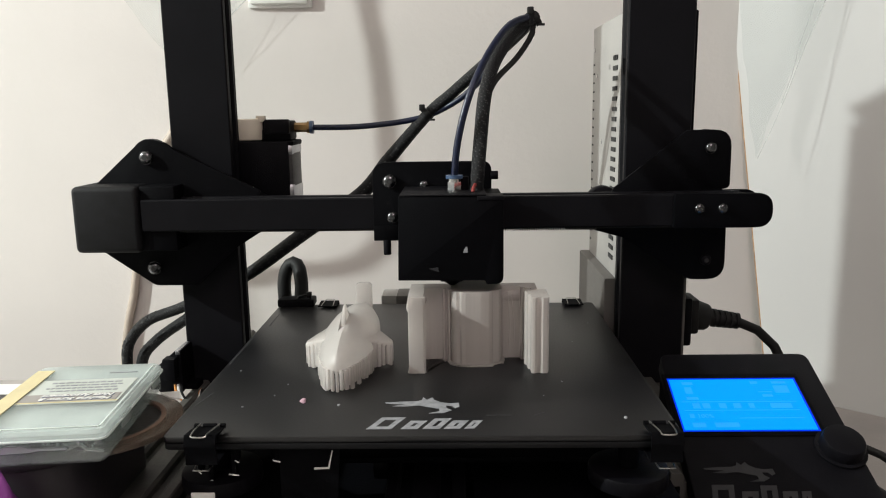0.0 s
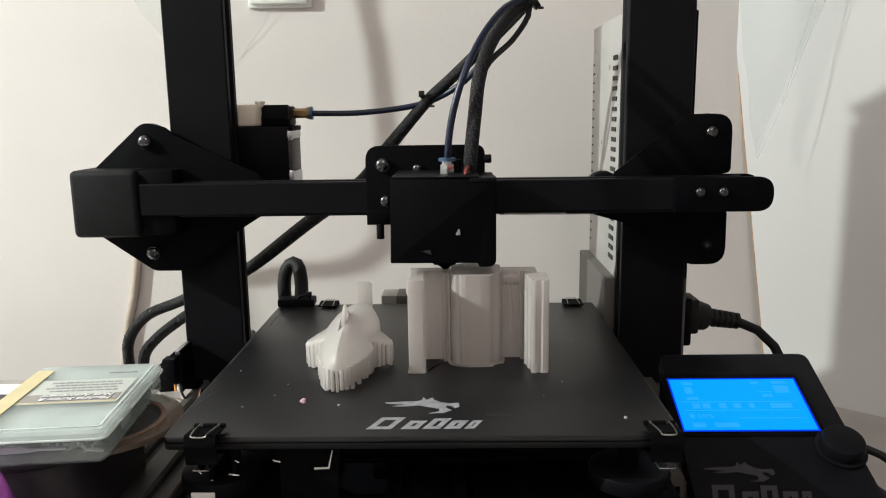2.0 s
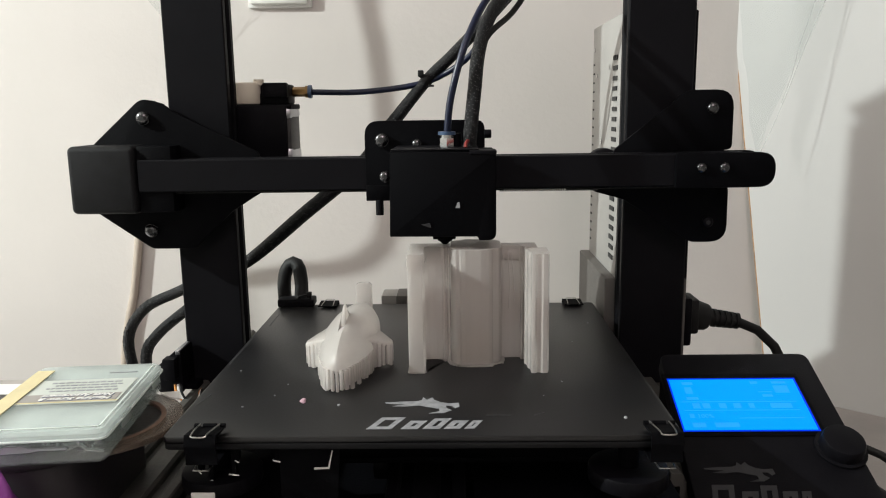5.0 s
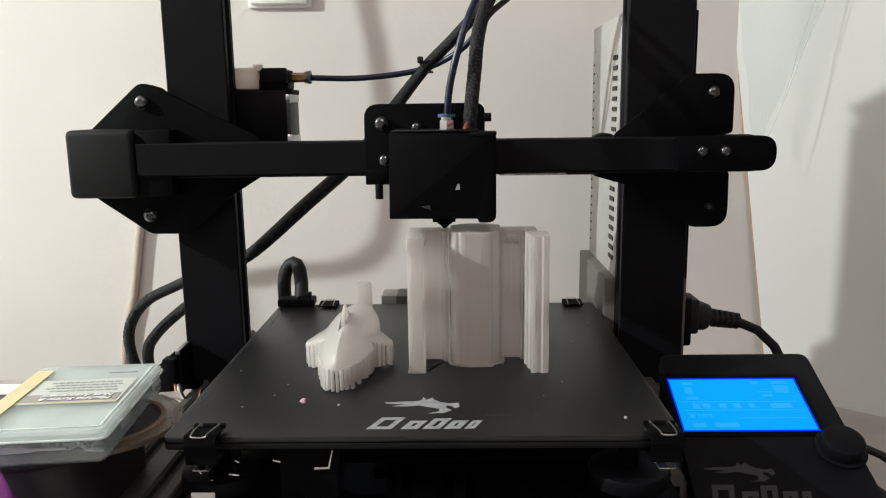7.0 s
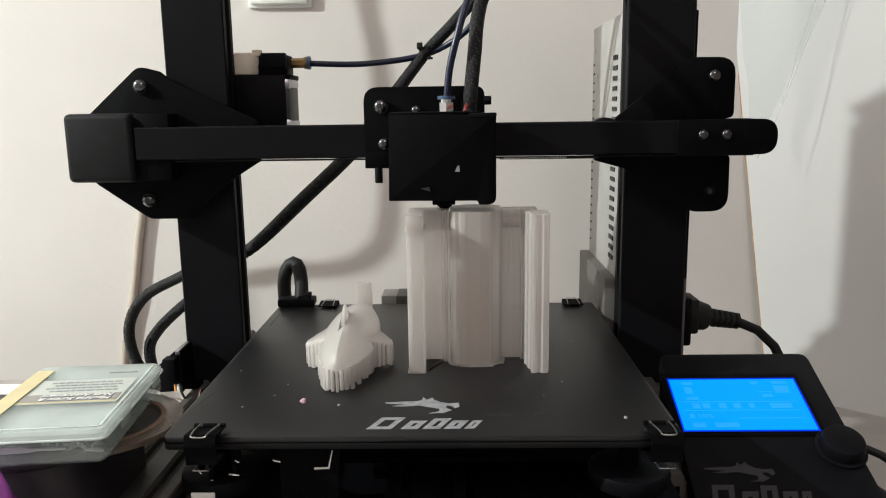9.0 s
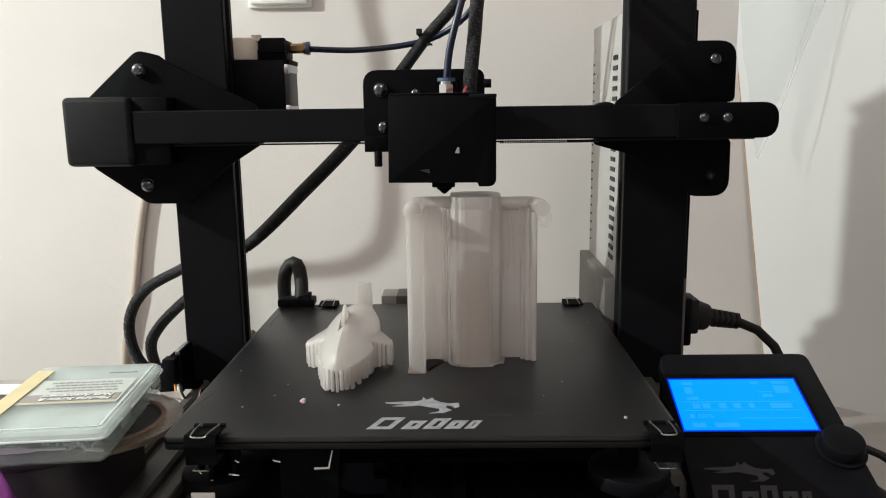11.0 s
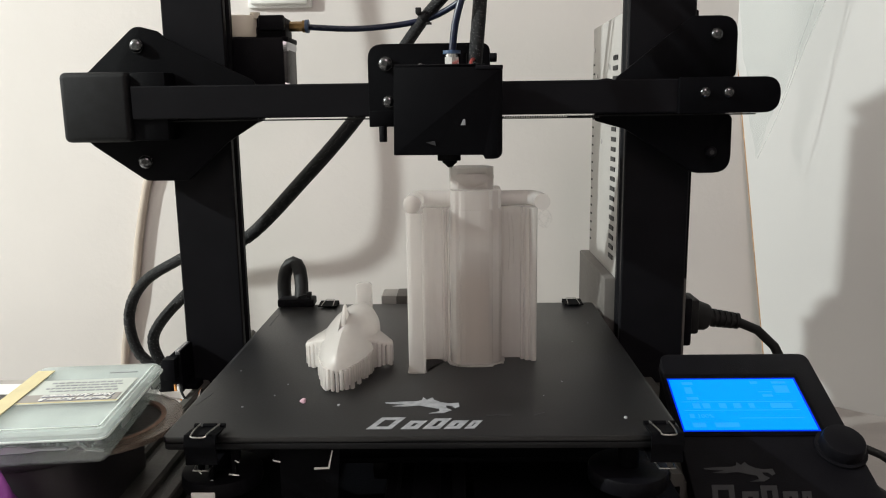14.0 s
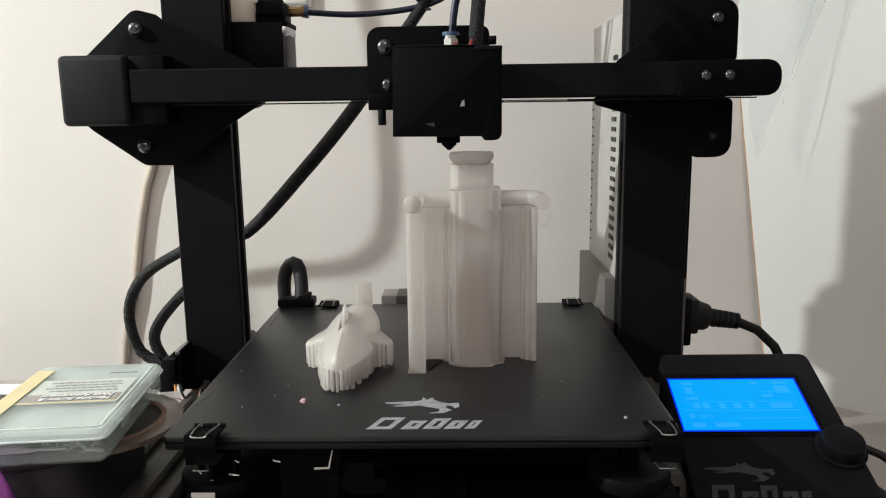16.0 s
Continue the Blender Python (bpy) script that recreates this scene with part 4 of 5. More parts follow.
def cables():
    chain("cable_harness", "black braided cable harness of the print head", "cable", HARNESS_0, HARNESS_1, 0.0041, 92, M_SLEEVE, [1, 1, 0.9, 0.8, 0.6, 0.5, 0.4, 0.3, 0.2, 0.1] + [0] * 11, swell=lambda u: 1 + 0.26 * math.exp(-((u - 0.58) / 0.13) ** 4))
    chain("motor_cable", "black braided cable looping down beside the upright", "cable",
          [(-0.1560, 0.115, 0.0990), (-0.1683, 0.12, 0.0918), (-0.1946, 0.12, 0.0764), (-0.2163, 0.12, 0.0609), (-0.2278, 0.12, 0.0450), (-0.2311, 0.12, 0.0074)],
          [(-0.1540, 0.115, 0.1270), (-0.1663, 0.12, 0.1203), (-0.1929, 0.12, 0.0978), (-0.2120, 0.12, 0.0760), (-0.2165, 0.12, 0.0600), (-0.2070, 0.12, 0.0403)], 0.0042, 30, M_SLEEVE, [0] * 6)
    chain("filament_tube", "blue plastic filament tube from feeder to head", "tube",
          [(-0.0891, 0.11, 0.2223), (-0.0506, 0.11, 0.2226), (-0.0122, 0.11, 0.2272), (0.0100, 0.107, 0.2352), (0.0290, 0.095, 0.2483), (0.0463, 0.08, 0.2696), (0.0640, 0.06, 0.2883), (0.0509, 0.04, 0.2843), (0.0380, 0.02, 0.2687), (0.0276, 0.005, 0.2491), (0.0210, 0.0, 0.2302), (0.0170, 0.0, 0.2112), (0.0155, 0.0, 0.1934)],
          [(-0.0894, 0.11, 0.3015), (-0.0520, 0.11, 0.2994), (-0.0146, 0.11, 0.3026), (0.0090, 0.107, 0.3093), (0.0294, 0.095, 0.3239), (0.0427, 0.08, 0.3556), (0.0572, 0.06, 0.3759), (0.0450, 0.04, 0.3664), (0.0349, 0.02, 0.3506), (0.0275, 0.005, 0.3280), (0.0223, 0.0, 0.3065), (0.0178, 0.0, 0.2902), (0.0157, 0.0, 0.2727)],
          0.0021, 56, M_BLUE, [0, 0, 0, 0, 0.1, 0.3, 0.4, 0.5, 0.7, 0.9, 1, 1, 1])
    thin0 = [(0.0654, 0.060, 0.2893), (0.0648, 0.055, 0.2796), (0.0548, 0.045, 0.2647), (0.0396, 0.020, 0.2494), (0.0322, 0.012, 0.2330)]
    chain("thin_cable", "thin black cable tied to the harness", "cable", thin0, [(x - 0.005 * (z - 0.233) / 0.056, y, z + 0.0845) for x, y, z in thin0], 0.0018, 16, M_RUBBER, [0.4, 0.5, 0.6, 0.8, 0.9])
    for name, place, drift in (("cable_tie", (-0.0040, 0.108, 0.2310), -0.0015), ("cable_tie", (0.0668, 0.060, 0.2895), -0.0062)):
        c = thing(name, "black plastic cable tie round the harness", "cable tie", "cable ties", at=place)
        x, y, z = place
        bm = rod((x - 0.0014, y, z - 0.0012), (x + 0.0014, y, z + 0.0012), 0.0052, 16)
        part("band", bm, M_RUBBER, c)
        part("head", box(x - 0.0050, x - 0.0010, y - 0.0060, y - 0.0020, z + 0.0020, z + 0.0064, 0.0006), M_RUBBER, c)
        part("tail", box(x + 0.0020, x + 0.0060, y - 0.0050, y - 0.0035, z - 0.0050, z - 0.0035, 0.0003), M_RUBBER, c)
        up = RISE if x > 0.05 else 0.0745
        move(c, [(0.0, pose(x, y, z)), (END, pose(x + drift, y, z + up))])


# ---- the growing print ----
CX = 0.0275
COLUMN = rounded([(0.0128, 0.006), (0.0128, -0.0165), (0.0142, -0.0205), (0.0158, -0.0220), (0.0180, -0.0220), (0.0186, -0.0232), (0.0212, -0.0237), (0.0300, -0.0237), (0.0345, -0.0232), (0.0360, -0.0216), (0.0366, -0.0200), (0.0400, -0.0188), (0.0419, -0.0150), (0.0419, 0.006), (0.0335, 0.012), (0.0215, 0.012)], 0.0007, 3)
LEFT_LEG = rounded([(-0.0106, -0.0355), (-0.0022, -0.0355), (-0.0020, -0.0346), (-0.0012, -0.0346), (-0.0012, -0.0325), (-0.0022, -0.0322), (-0.0022, -0.0135), (0.0000, -0.0126), (0.0042, -0.0122), (0.0080, -0.0126), (0.0082, -0.0152), (0.0093, -0.0156), (0.0099, -0.0138), (0.0108, -0.0138), (0.0113, -0.0170), (0.0123, -0.0172), (0.0126, -0.0120), (0.0126, -0.0010), (-0.0106, -0.0010)], 0.0005, 3)
RIGHT_WALL = rounded([(0.0421, -0.0100), (0.0475, -0.0094), (0.0528, -0.0096), (0.0531, -0.0128), (0.0541, -0.0134), (0.0548, -0.0122), (0.0558, -0.0150), (0.0572, -0.0156), (0.0580, -0.0142), (0.0592, -0.0166), (0.0612, -0.0168), (0.0620, -0.0150), (0.0620, -0.0010), (0.0421, -0.0010)], 0.0005, 3)
BROKEN = rounded([(0.0545, -0.0175), (0.0545, -0.0215), (0.0556, -0.0225), (0.0558, -0.0290), (0.0570, -0.0300), (0.0570, -0.0367), (0.0590, -0.0372), (0.0600, -0.0360), (0.0622, -0.0360), (0.0632, -0.0371), (0.0658, -0.0367), (0.0668, -0.0340), (0.0668, -0.0175)], 0.0006, 3)


def inset(outline_, d):
    """The outline drawn in by d, as a hair's breadth between nested sleeves."""
    P = [Vector(p) for p in outline_]
    area = sum(a.x * b.y - b.x * a.y for a, b in zip(P, P[1:] + P[:1]))
    s = 1 if area > 0 else -1
    out = []
    for i, p in enumerate(P):
        e1, e2 = (p - P[i - 1]), (P[(i + 1) % len(P)] - p)
        n = Vector((0, 0))
        for e in (e1, e2):
            if e.length > 1e-9:
                e = e.normalized()
                n += Vector((-e.y, e.x)) * s
        n = n.normalized() if n.length > 1e-9 else n
        out.append((p.x + n.x * d, p.y + n.y * d))
    return out


ARM_Z = 0.1842
T_BODY, T_ARM, T_NECK = 9.6, 11.75, 14.6


def grow_rows(base_top, stop):
    """Rows of a piece whose top rides under the nozzle till it stands."""
    rows, t = [], 0.0
    ts = [0.0, 2.4, 4.8, 7.2, stop]
    rows = [(t, pose(0, 0, top(t) - base_top)) for t in ts]
    return rows + [(stop + 0.4, rows[-1][1]), (END, rows[-1][1])]


def open_end(bm, z):
    """Takes away the end face at height z, inside the hollow print."""
    bmesh.ops.delete(bm, geom=[f for f in bm.faces if all(abs(v.co.z - z) < 0.0002 for v in f.verts)], context="FACES_ONLY")
    return bm


def printed_figure():
    f = thing("printed_figure", "translucent white half-finished print with supports on the bed", "3D print")
    hb, hs = top(0), top(T_BODY)
    for name, o in (("body", COLUMN), ("left_support", LEFT_LEG), ("right_support", RIGHT_WALL)):
        part(name, open_end(prism(o, 0.0902, hb - 0.0004, "z", 0.0), hb - 0.0004), M_PRINT, f)
        s = part(name, open_end(prism(inset(o, 0.00005), hs - 0.0471, hs, "z"), hs - 0.0471), M_PRINT, f)
        move(s, grow_rows(hs, T_BODY))
    # denser core that shows through the front wall
    core = [(0.0165, 0.004), (0.0165, -0.0195), (0.0200, -0.0212), (0.0335, -0.0212), (0.0350, -0.0195), (0.0350, 0.004)]
    part("core", prism(rounded(core, 0.002, 3), 0.0902, 0.1318, "z"), M_CORE, f, "dense cream core")
    for name, o, zt, zb, stop in (("core", inset(rounded(core, 0.002, 3), 0.0001), 0.1405, 0.1200, 1.9), ("inner_block", rounded([(0.0196, -0.004), (0.0196, -0.0206), (0.0364, -0.0206), (0.0364, -0.004)], 0.0008, 3), 0.1518, 0.1408, 4.2)):
        c = part(name, prism(o, zb, zt, "z"), M_CORE if name == "core" else M_PRINT, f)
        rows = [(t, pose(0, 0, min(0.0, top(t) - 0.0010 - zt))) for t in (0.0, stop * 0.5, stop)]
        move(c, rows + [(stop + 0.5, pose(0, 0, 0)), (END, pose(0, 0, 0))])
    # brim, ragged at the foot
    brim = [(x + noise.noise(Vector((x * 900, y * 900, 3))) * 0.0016, y + noise.noise(Vector((x * 900, y * 900, 8))) * 0.0012) for x, y in inset(COLUMN, -0.0022)]
    part("brim", prism(brim, 0.0900, 0.0908, "z"), M_PRINT, f)
    part("brim", prism(inset(LEFT_LEG, -0.0006), 0.0900, 0.0906, "z"), M_PRINT, f)
    # arms
    ra = 0.0050
    la = tube([(CX - 0.004, -0.0062, ARM_Z), (CX - 0.014, -0.0064, ARM_Z), (CX - 0.026, -0.0068, ARM_Z), (-0.0048, -0.0085, ARM_Z), (-0.0060, -0.0150, ARM_Z), (-0.0066, -0.0240, ARM_Z), (-0.0066, -0.0335, ARM_Z)], ra, 30, 20)
    cap = bmesh.new()
    bmesh.ops.create_uvsphere(cap, u_segments=20, v_segments=12, radius=ra)
    cap.transform(Matrix.Translation((-0.0066, -0.0330, ARM_Z)) @ Matrix.Diagonal((1, 0.35, 1, 1)))
    put(la, cap)
    la = part("left_arm", la, M_PRINT, f)
    rt = tube([(CX + 0.004, -0.0062, ARM_Z), (CX + 0.014, -0.0064, ARM_Z), (CX + 0.026, -0.0068, ARM_Z + 0.0002), (0.0580, -0.0085, ARM_Z + 0.0002), (0.0606, -0.0150, ARM_Z + 0.0002), (0.0612, -0.0240, ARM_Z + 0.0004), (0.0612, -0.0310, ARM_Z + 0.0006)], ra * 0.86, 30, 20)
    ra_ = part("right_arm", rt, M_PRINT, f)
    chest = part("chest", open_end(prism(inset(COLUMN, 0.0004), ARM_Z - 0.020, ARM_Z + 0.0052, "z"), ARM_Z - 0.020), M_PRINT, f)
    arm_top = ARM_Z + 0.0052
    for ob, dx in ((la, -0.0006), (ra_, 0.0016), (chest, 0)):
        rows = [(t, pose(0 if t <= T_BODY else dx * min(1, (t - T_BODY) / 1.0), 0, top(t) - arm_top - (0 if ob == chest else 0.0006))) for t in (0, 2.4, 4.8, 7.2, T_BODY, 10.3, 11.0, T_ARM)]
        move(ob, rows + [(T_ARM + 0.4, rows[-1][1]), (END, rows[-1][1])])
    # neck support and first layers of the head
    NECK = rounded([(CX - 0.0148, -0.0030), (CX - 0.0142, -0.0095), (CX - 0.0104, -0.0128), (CX + 0.0064, -0.0128), (CX + 0.0100, -0.0095), (CX + 0.0104, -0.0030), (CX + 0.006, 0.008), (CX - 0.009, 0.008)], 0.002, 4)
    nt_ = top(T_NECK)
    nk = part("neck_support", open_end(prism(NECK, nt_ - 0.026, nt_, "z"), nt_ - 0.026), M_PRINT, f)
    rows = [(t, pose(0, 0, top(t) - nt_ - 0.0008 * (t < 11.6))) for t in (0, 2.4, 4.8, 7.2, 9.6, 11.4, 11.8, 13.0, T_NECK)]
    move(nk, rows + [(15.0, rows[-1][1]), (END, rows[-1][1])])
    hd = bmesh.new()
    bmesh.ops.create_uvsphere(hd, u_segments=32, v_segments=20, radius=1)
    bmesh.ops.bisect_plane(hd, geom=hd.verts[:] + hd.edges[:] + hd.faces[:], plane_co=(0, 0, 0.32), plane_no=(0, 0, 1), clear_outer=True)
    edge = [e for e in hd.edges if e.is_boundary]
    bmesh.ops.holes_fill(hd, edges=edge)
    ht = top(END)
    hd.transform(Matrix.Translation((CX - 0.0021, -0.0050, ht - 0.32 * 0.0070)) @ Matrix.Diagonal((0.0126, 0.0108, 0.0070, 1)))
    head = part("head", hd, M_PRINT, f, "first layers of a rounded head")
    rows = [(t, pose(0, 0, top(t) - ht - (0.0010 if t < T_NECK else 0))) for t in (0, 4.0, 8.0, 12.0, T_NECK - 0.1, T_NECK + 0.2, 15.3, END)]
    move(head, rows)
    # fine strands of loose filament on the unsupported side
    for i in range(6):
        x = CX + 0.0155 + i * 0.0030
        zt = hs - 0.0005 - 0.0015 * (i % 3)
        st = part("strand", tube([(x, -0.0139, hs - 0.040 + 0.004 * (i % 3)), (x + 0.0006 * (i % 2), -0.0140, hs - 0.02), (x - 0.0008 * (i % 3), -0.0140, zt)], 0.00030, 8, 6), M_PRINT, f)
        move(st, grow_rows(hs, T_BODY))
    fz = bmesh.new()
    rnd = random.Random(5)
    for i in range(9):
        pts = []
        a = rnd.uniform(0, 6)
        for j in range(7):
            a += rnd.uniform(0.5, 1.3)
            pts.append((0.0640 + 0.0035 * math.cos(a) + rnd.uniform(-0.0010, 0.0014), -0.028 + rnd.uniform(-0.003, 0.003), 0.1750 + 0.0034 * math.sin(a) + rnd.uniform(-0.002, 0.002)))
        put(fz, tube(pts, 0.00005, 26, 5))
    fluff = part("loose_filament", fz, M_PRINT, f, "tangle of loose filament")
    # it hangs from the arm; before that it lies within the body
    far = pose(-0.0365, 0.022, -0.060)
    move(fluff, [(0, far), (5.0, far), (9.9, far), (10.5, pose(0, 0, -0.001)), (11.0, pose(0, 0, 0)), (END, pose(0, 0, 0))])

    b = thing("broken_support", "translucent white support tower beside the print", "print support")
    part("tower", prism(BROKEN, 0.0902, hb - 0.0004, "z"), M_PRINT, b)
    s = part("tower", prism(inset(BROKEN, 0.00005), hs - 0.0471, hs, "z"), M_PRINT, b)
    move(s, grow_rows(hs, T_BODY))
    rest = pose(0.12, -0.17, 0.0374, 90, 0, 0)
    move(b, [(0, pose(0, 0, 0)), (5.0, pose(0, 0, 0)), (9.9, pose(0, 0, 0)), (10.1, pose(0.004, -0.03, 0.0, 12, 0, 0)), (10.3, pose(0.08, -0.13, 0.0, 55, 0, 0)), (10.45, rest), (12.0, rest), (END, rest)])


def toy_shark():
    """Printed fish-like toy with a dorsal fin, side fins, a tail and ragged supports."""
    s = thing("printed_shark", "glossy white printed shark toy with ragged supports", "toy", at=(-0.046, -0.01, 0.09))
    rings = ((-0.0645, -0.0462, 0.1025, 0.0018, 0.0030, 0.0010), (-0.0632, -0.0462, 0.1025, 0.0042, 0.0056, 0.0024), (-0.0595, -0.0462, 0.1025, 0.0068, 0.0086, 0.004), (-0.0520, -0.0461, 0.1025, 0.0100, 0.0114, 0.005), (-0.0430, -0.0460, 0.1025, 0.0130, 0.0134, 0.006), (-0.0300, -0.0456, 0.1025, 0.0152, 0.0148, 0.007),
             (-0.0150, -0.0451, 0.1030, 0.0160, 0.0156, 0.008), (0.0000, -0.0446, 0.1035, 0.0150, 0.0155, 0.009), (0.0130, -0.0440, 0.1040, 0.0128, 0.0138, 0.009), (0.0260, -0.0438, 0.1045, 0.0094, 0.0103, 0.009), (0.0370, -0.0438, 0.1056, 0.0060, 0.0066, 0.007), (0.0450, -0.0438, 0.1070, 0.0020, 0.0030, 0.0030))
    body = loft(rings, 40)
    for v in body.verts:
        # a crest runs along the back, stronger towards the nose
        for (y, x, z, rx, rz, rl), nxt in zip(rings, rings[1:] + rings[-1:]):
            if abs(v.co.y - y) < 1e-6 and v.co.z > z and rx > 0:
                u = min(1.0, abs(v.co.x - x) / rx)
                k = 0.38 if y < -0.02 else 0.12
                v.co.z = z + rz * ((1 - k) * math.sqrt(max(0.0, 1 - u ** 2.1)) + k * (1 - u))
    part("body", body, M_SHARK, s)
    fin = prism(rounded([(-0.0500, 0.1090), (-0.0330, 0.1165), (-0.0230, 0.1258), (-0.0200, 0.1258), (-0.0150, 0.1195), (-0.008, 0.1165)], 0.001, 3), -0.0488, -0.0456, "x", 0.0010)
    for v in fin.verts:
        v.co.x = -0.0472 + (v.co.x + 0.0472) * (1.25 - 0.75 * max(0.0, (v.co.z - 0.112) / 0.014))
    part("dorsal_fin", fin, M_SHARK, s)
    tail = prism(rounded([(-0.0489, 0.1232), (-0.0470, 0.1247), (-0.0405, 0.1247), (-0.0386, 0.1232), (-0.0386, 0.1000), (-0.0489, 0.1000)], 0.0012, 3), 0.0385, 0.0420, "y", 0.0007)
    part("tail_fin", tail, M_PRINT, s, "thin translucent tail fin")
    rnd = random.Random(3)

    def curtain(line, z_top, step, jag, rise=0.0008):
        """Row of upright support slabs along a line on the bed."""
        length = sum((Vector(b) - Vector(a)).length for a, b in zip(line, line[1:]))
        n = max(2, int(length / step))
        pts = smooth_line([(x, y, 0) for x, y in line], n)
        for a, b in zip(pts, pts[1:]):
            d, c = b - a, (a + b) / 2
            w = d.length * rnd.uniform(0.34, 0.56)
            lift = rnd.choice((0.0, 0.0005, 0.0012, jag))
            out = rnd.uniform(-0.0003, 0.0003)
            bm = box(-w, w, -0.0014 + out, 0.0006 + out, 0.0901 + lift, z_top(c) + rnd.uniform(0, rise), 0.0005)
            bm.transform(Matrix.Translation(c) @ Matrix.Rotation(math.atan2(d.y, d.x), 4, "Z"))
            part("support", bm, M_SHARK, s)
    rim = [(x - 0.955 * rx, y) for y, x, z, rx, rz, rl in rings[6:0:-1]] + [(-0.0460, -0.0632)] + [(x + 0.955 * rx, y) for y, x, z, rx, rz, rl in rings[1:7]]
    curtain(rim, lambda c: 0.1024, 0.0024, 0.0030, 0.0003)
    curtain([(-0.052, -0.030), (-0.050, 0.0), (-0.046, 0.030)], lambda c: 0.1000, 0.008, 0.0)
    curtain([(-0.039, -0.030), (-0.040, 0.0), (-0.042, 0.030)], lambda c: 0.1000, 0.008, 0.0)
    for sx in (-1, 1):
        c = -0.0458
        fin = prism(rounded([(0.0090, -0.0365), (0.0165, -0.0285), (0.0246, -0.0225), (0.0250, -0.0165), (0.0190, -0.0100), (0.0090, -0.0020)], 0.0015, 3), -0.0014, 0.0014, "z", 0.0009)
        for v in fin.verts:
            v.co = Vector((c + sx * v.co.x, v.co.y, 0.1092 - 0.45 * (v.co.x - 0.009) + v.co.z))
        part("side_fin", fin, M_SHARK, s)
        curtain([(c + sx * x, y) for x, y in ((0.0140, -0.0300), (0.0190, -0.0262), (0.0236, -0.0225), (0.0240, -0.0170))], lambda p: 0.1088 - 0.45 * (abs(p.x - c) - 0.009), 0.0026, 0.0014)


# ---- clutter beside the printer ----
def clutter():
    r = thing("tape_roll", "roll of clear brown packing tape lying flat", "tape roll", at=(-0.166, -0.087, 0.05))
    def ring(ro, ri, z0, z1, n=48):
        bm = bmesh.new()
        rows = []
        for rad, z in ((ro, z0), (ro, z1), (ri, z1), (ri, z0)):
            rows.append([bm.verts.new((-0.1545 + rad * math.cos(2 * math.pi * i / n), -0.0965 + rad * math.sin(2 * math.pi * i / n), z)) for i in range(n)])
        for a in range(4):
            for i in range(n):
                bm.faces.new((rows[a][i], rows[a][(i + 1) % n], rows[(a + 1) % 4][(i + 1) % n], rows[(a + 1) % 4][i]))
        return bm
    part("tape", ring(0.0370, 0.0290, 0.0868, 0.0891), M_ROLL, r)
    part("core", ring(0.0292, 0.0270, 0.0867, 0.0893), M_CARD, r, "brown card core")
    # Added disc: its dark colour stands for the dim inside of the roll.
    part("hole_fill_disc", rod((-0.1545, -0.0965, 0.0868), (-0.1545, -0.0965, 0.0876), 0.0271, 40), M_DISC, r, "dark brown disc added to darken the hole")
    part("tape_end", prism(rounded([(-0.1400, -0.062), (-0.1300, -0.060), (-0.1255, -0.071), (-0.1330, -0.068)], 0.001), 0.0892, 0.0900, "z"), M_WHITE, r, "white loose tape end")

    b = thing("screw_box", "frosted clear plastic screw box with printed label", "box", at=(-0.17, -0.10, 0.085))
    m = Matrix.Translation((-0.1403, -0.0563, 0.0895)) @ Matrix.Rotation(radians(5.6), 4, "Z")
    def here(bm):
        bm.transform(m)
        return bm
    W, D, H = 0.0595, 0.0853, 0.0148
    def shell(z0, z1, grow, wall, floor_at):
        """Open box with thin walls; floor_at is the height of its closed side."""
        bm = bmesh.new()
        def loop(g, z):
            return [bm.verts.new((x, y, z)) for x, y in rounded([(-W - g, -D - g), (g, -D - g), (g, g), (-W - g, g)], 0.0045, 5)]
        far, mid = (z1, z1 - wall) if floor_at == z0 else (z0, z0 + wall)
        ends = [loop(grow - 0.0012, floor_at), loop(grow, floor_at + (0.0014 if floor_at == z0 else -0.0014)), loop(grow, far), loop(grow - wall, far), loop(grow - wall, floor_at + (wall if floor_at == z0 else -wall))]
        for a, c in zip(ends, ends[1:]):
            for i in range(len(a)):
                bm.faces.new((a[i], a[(i + 1) % len(a)], c[(i + 1) % len(a)], c[i]))
        bm.faces.new(ends[0])
        bm.faces.new(ends[-1])
        return bm
    part("tray", here(shell(0.0, 0.0110, 0.0, 0.0011, 0.0)), M_TRAY, b, "clear tray with compartments")
    lid = part("lid", here(shell(0.0113, H, 0.0007, 0.0012, H)), M_CASE, b, "frosted clear lid")
    part("rim", here(prism(rounded([(-W - 0.0016, -D - 0.0016), (0.0016, -D - 0.0016), (0.0016, 0.0016), (-W - 0.0016, 0.0016)], 0.005), 0.0108, 0.0116, "z", 0.0003)), M_RIM, b)
    for x in (-0.0200, -0.0400):
        part("divider", here(box(x, x + 0.0009, -D + 0.0012, -0.0012, 0.0012, 0.0092)), M_TRAY, b, smooth=False)
    for y in (-0.058, -0.030):
        part("divider", here(box(-W + 0.0012, -0.0012, y, y + 0.0009, 0.0012, 0.0090)), M_TRAY, b, smooth=False)
    part("ridge", here(box(-0.0030, -0.0020, -D + 0.004, -0.004, H, H + 0.0006, 0.0002)), M_RIM, b)
    part("ridge", here(box(-W + 0.012, -0.0030, -D + 0.0030, -D + 0.0040, H, H + 0.0006, 0.0002)), M_RIM, b)
    for y, l in ((-0.066, 0.012), (-0.020, 0.012)):
        part("latch", here(box(0.0006, 0.0015, y, y + l, 0.0070, 0.0128, 0.0004)), M_CASE, b, "raised clear latch")
    lab = part("label", here(box(-0.0500, -0.0050, -0.0535, -0.0225, H, H + 0.0003)), M_LABEL, b, "cream paper label", smooth=False)
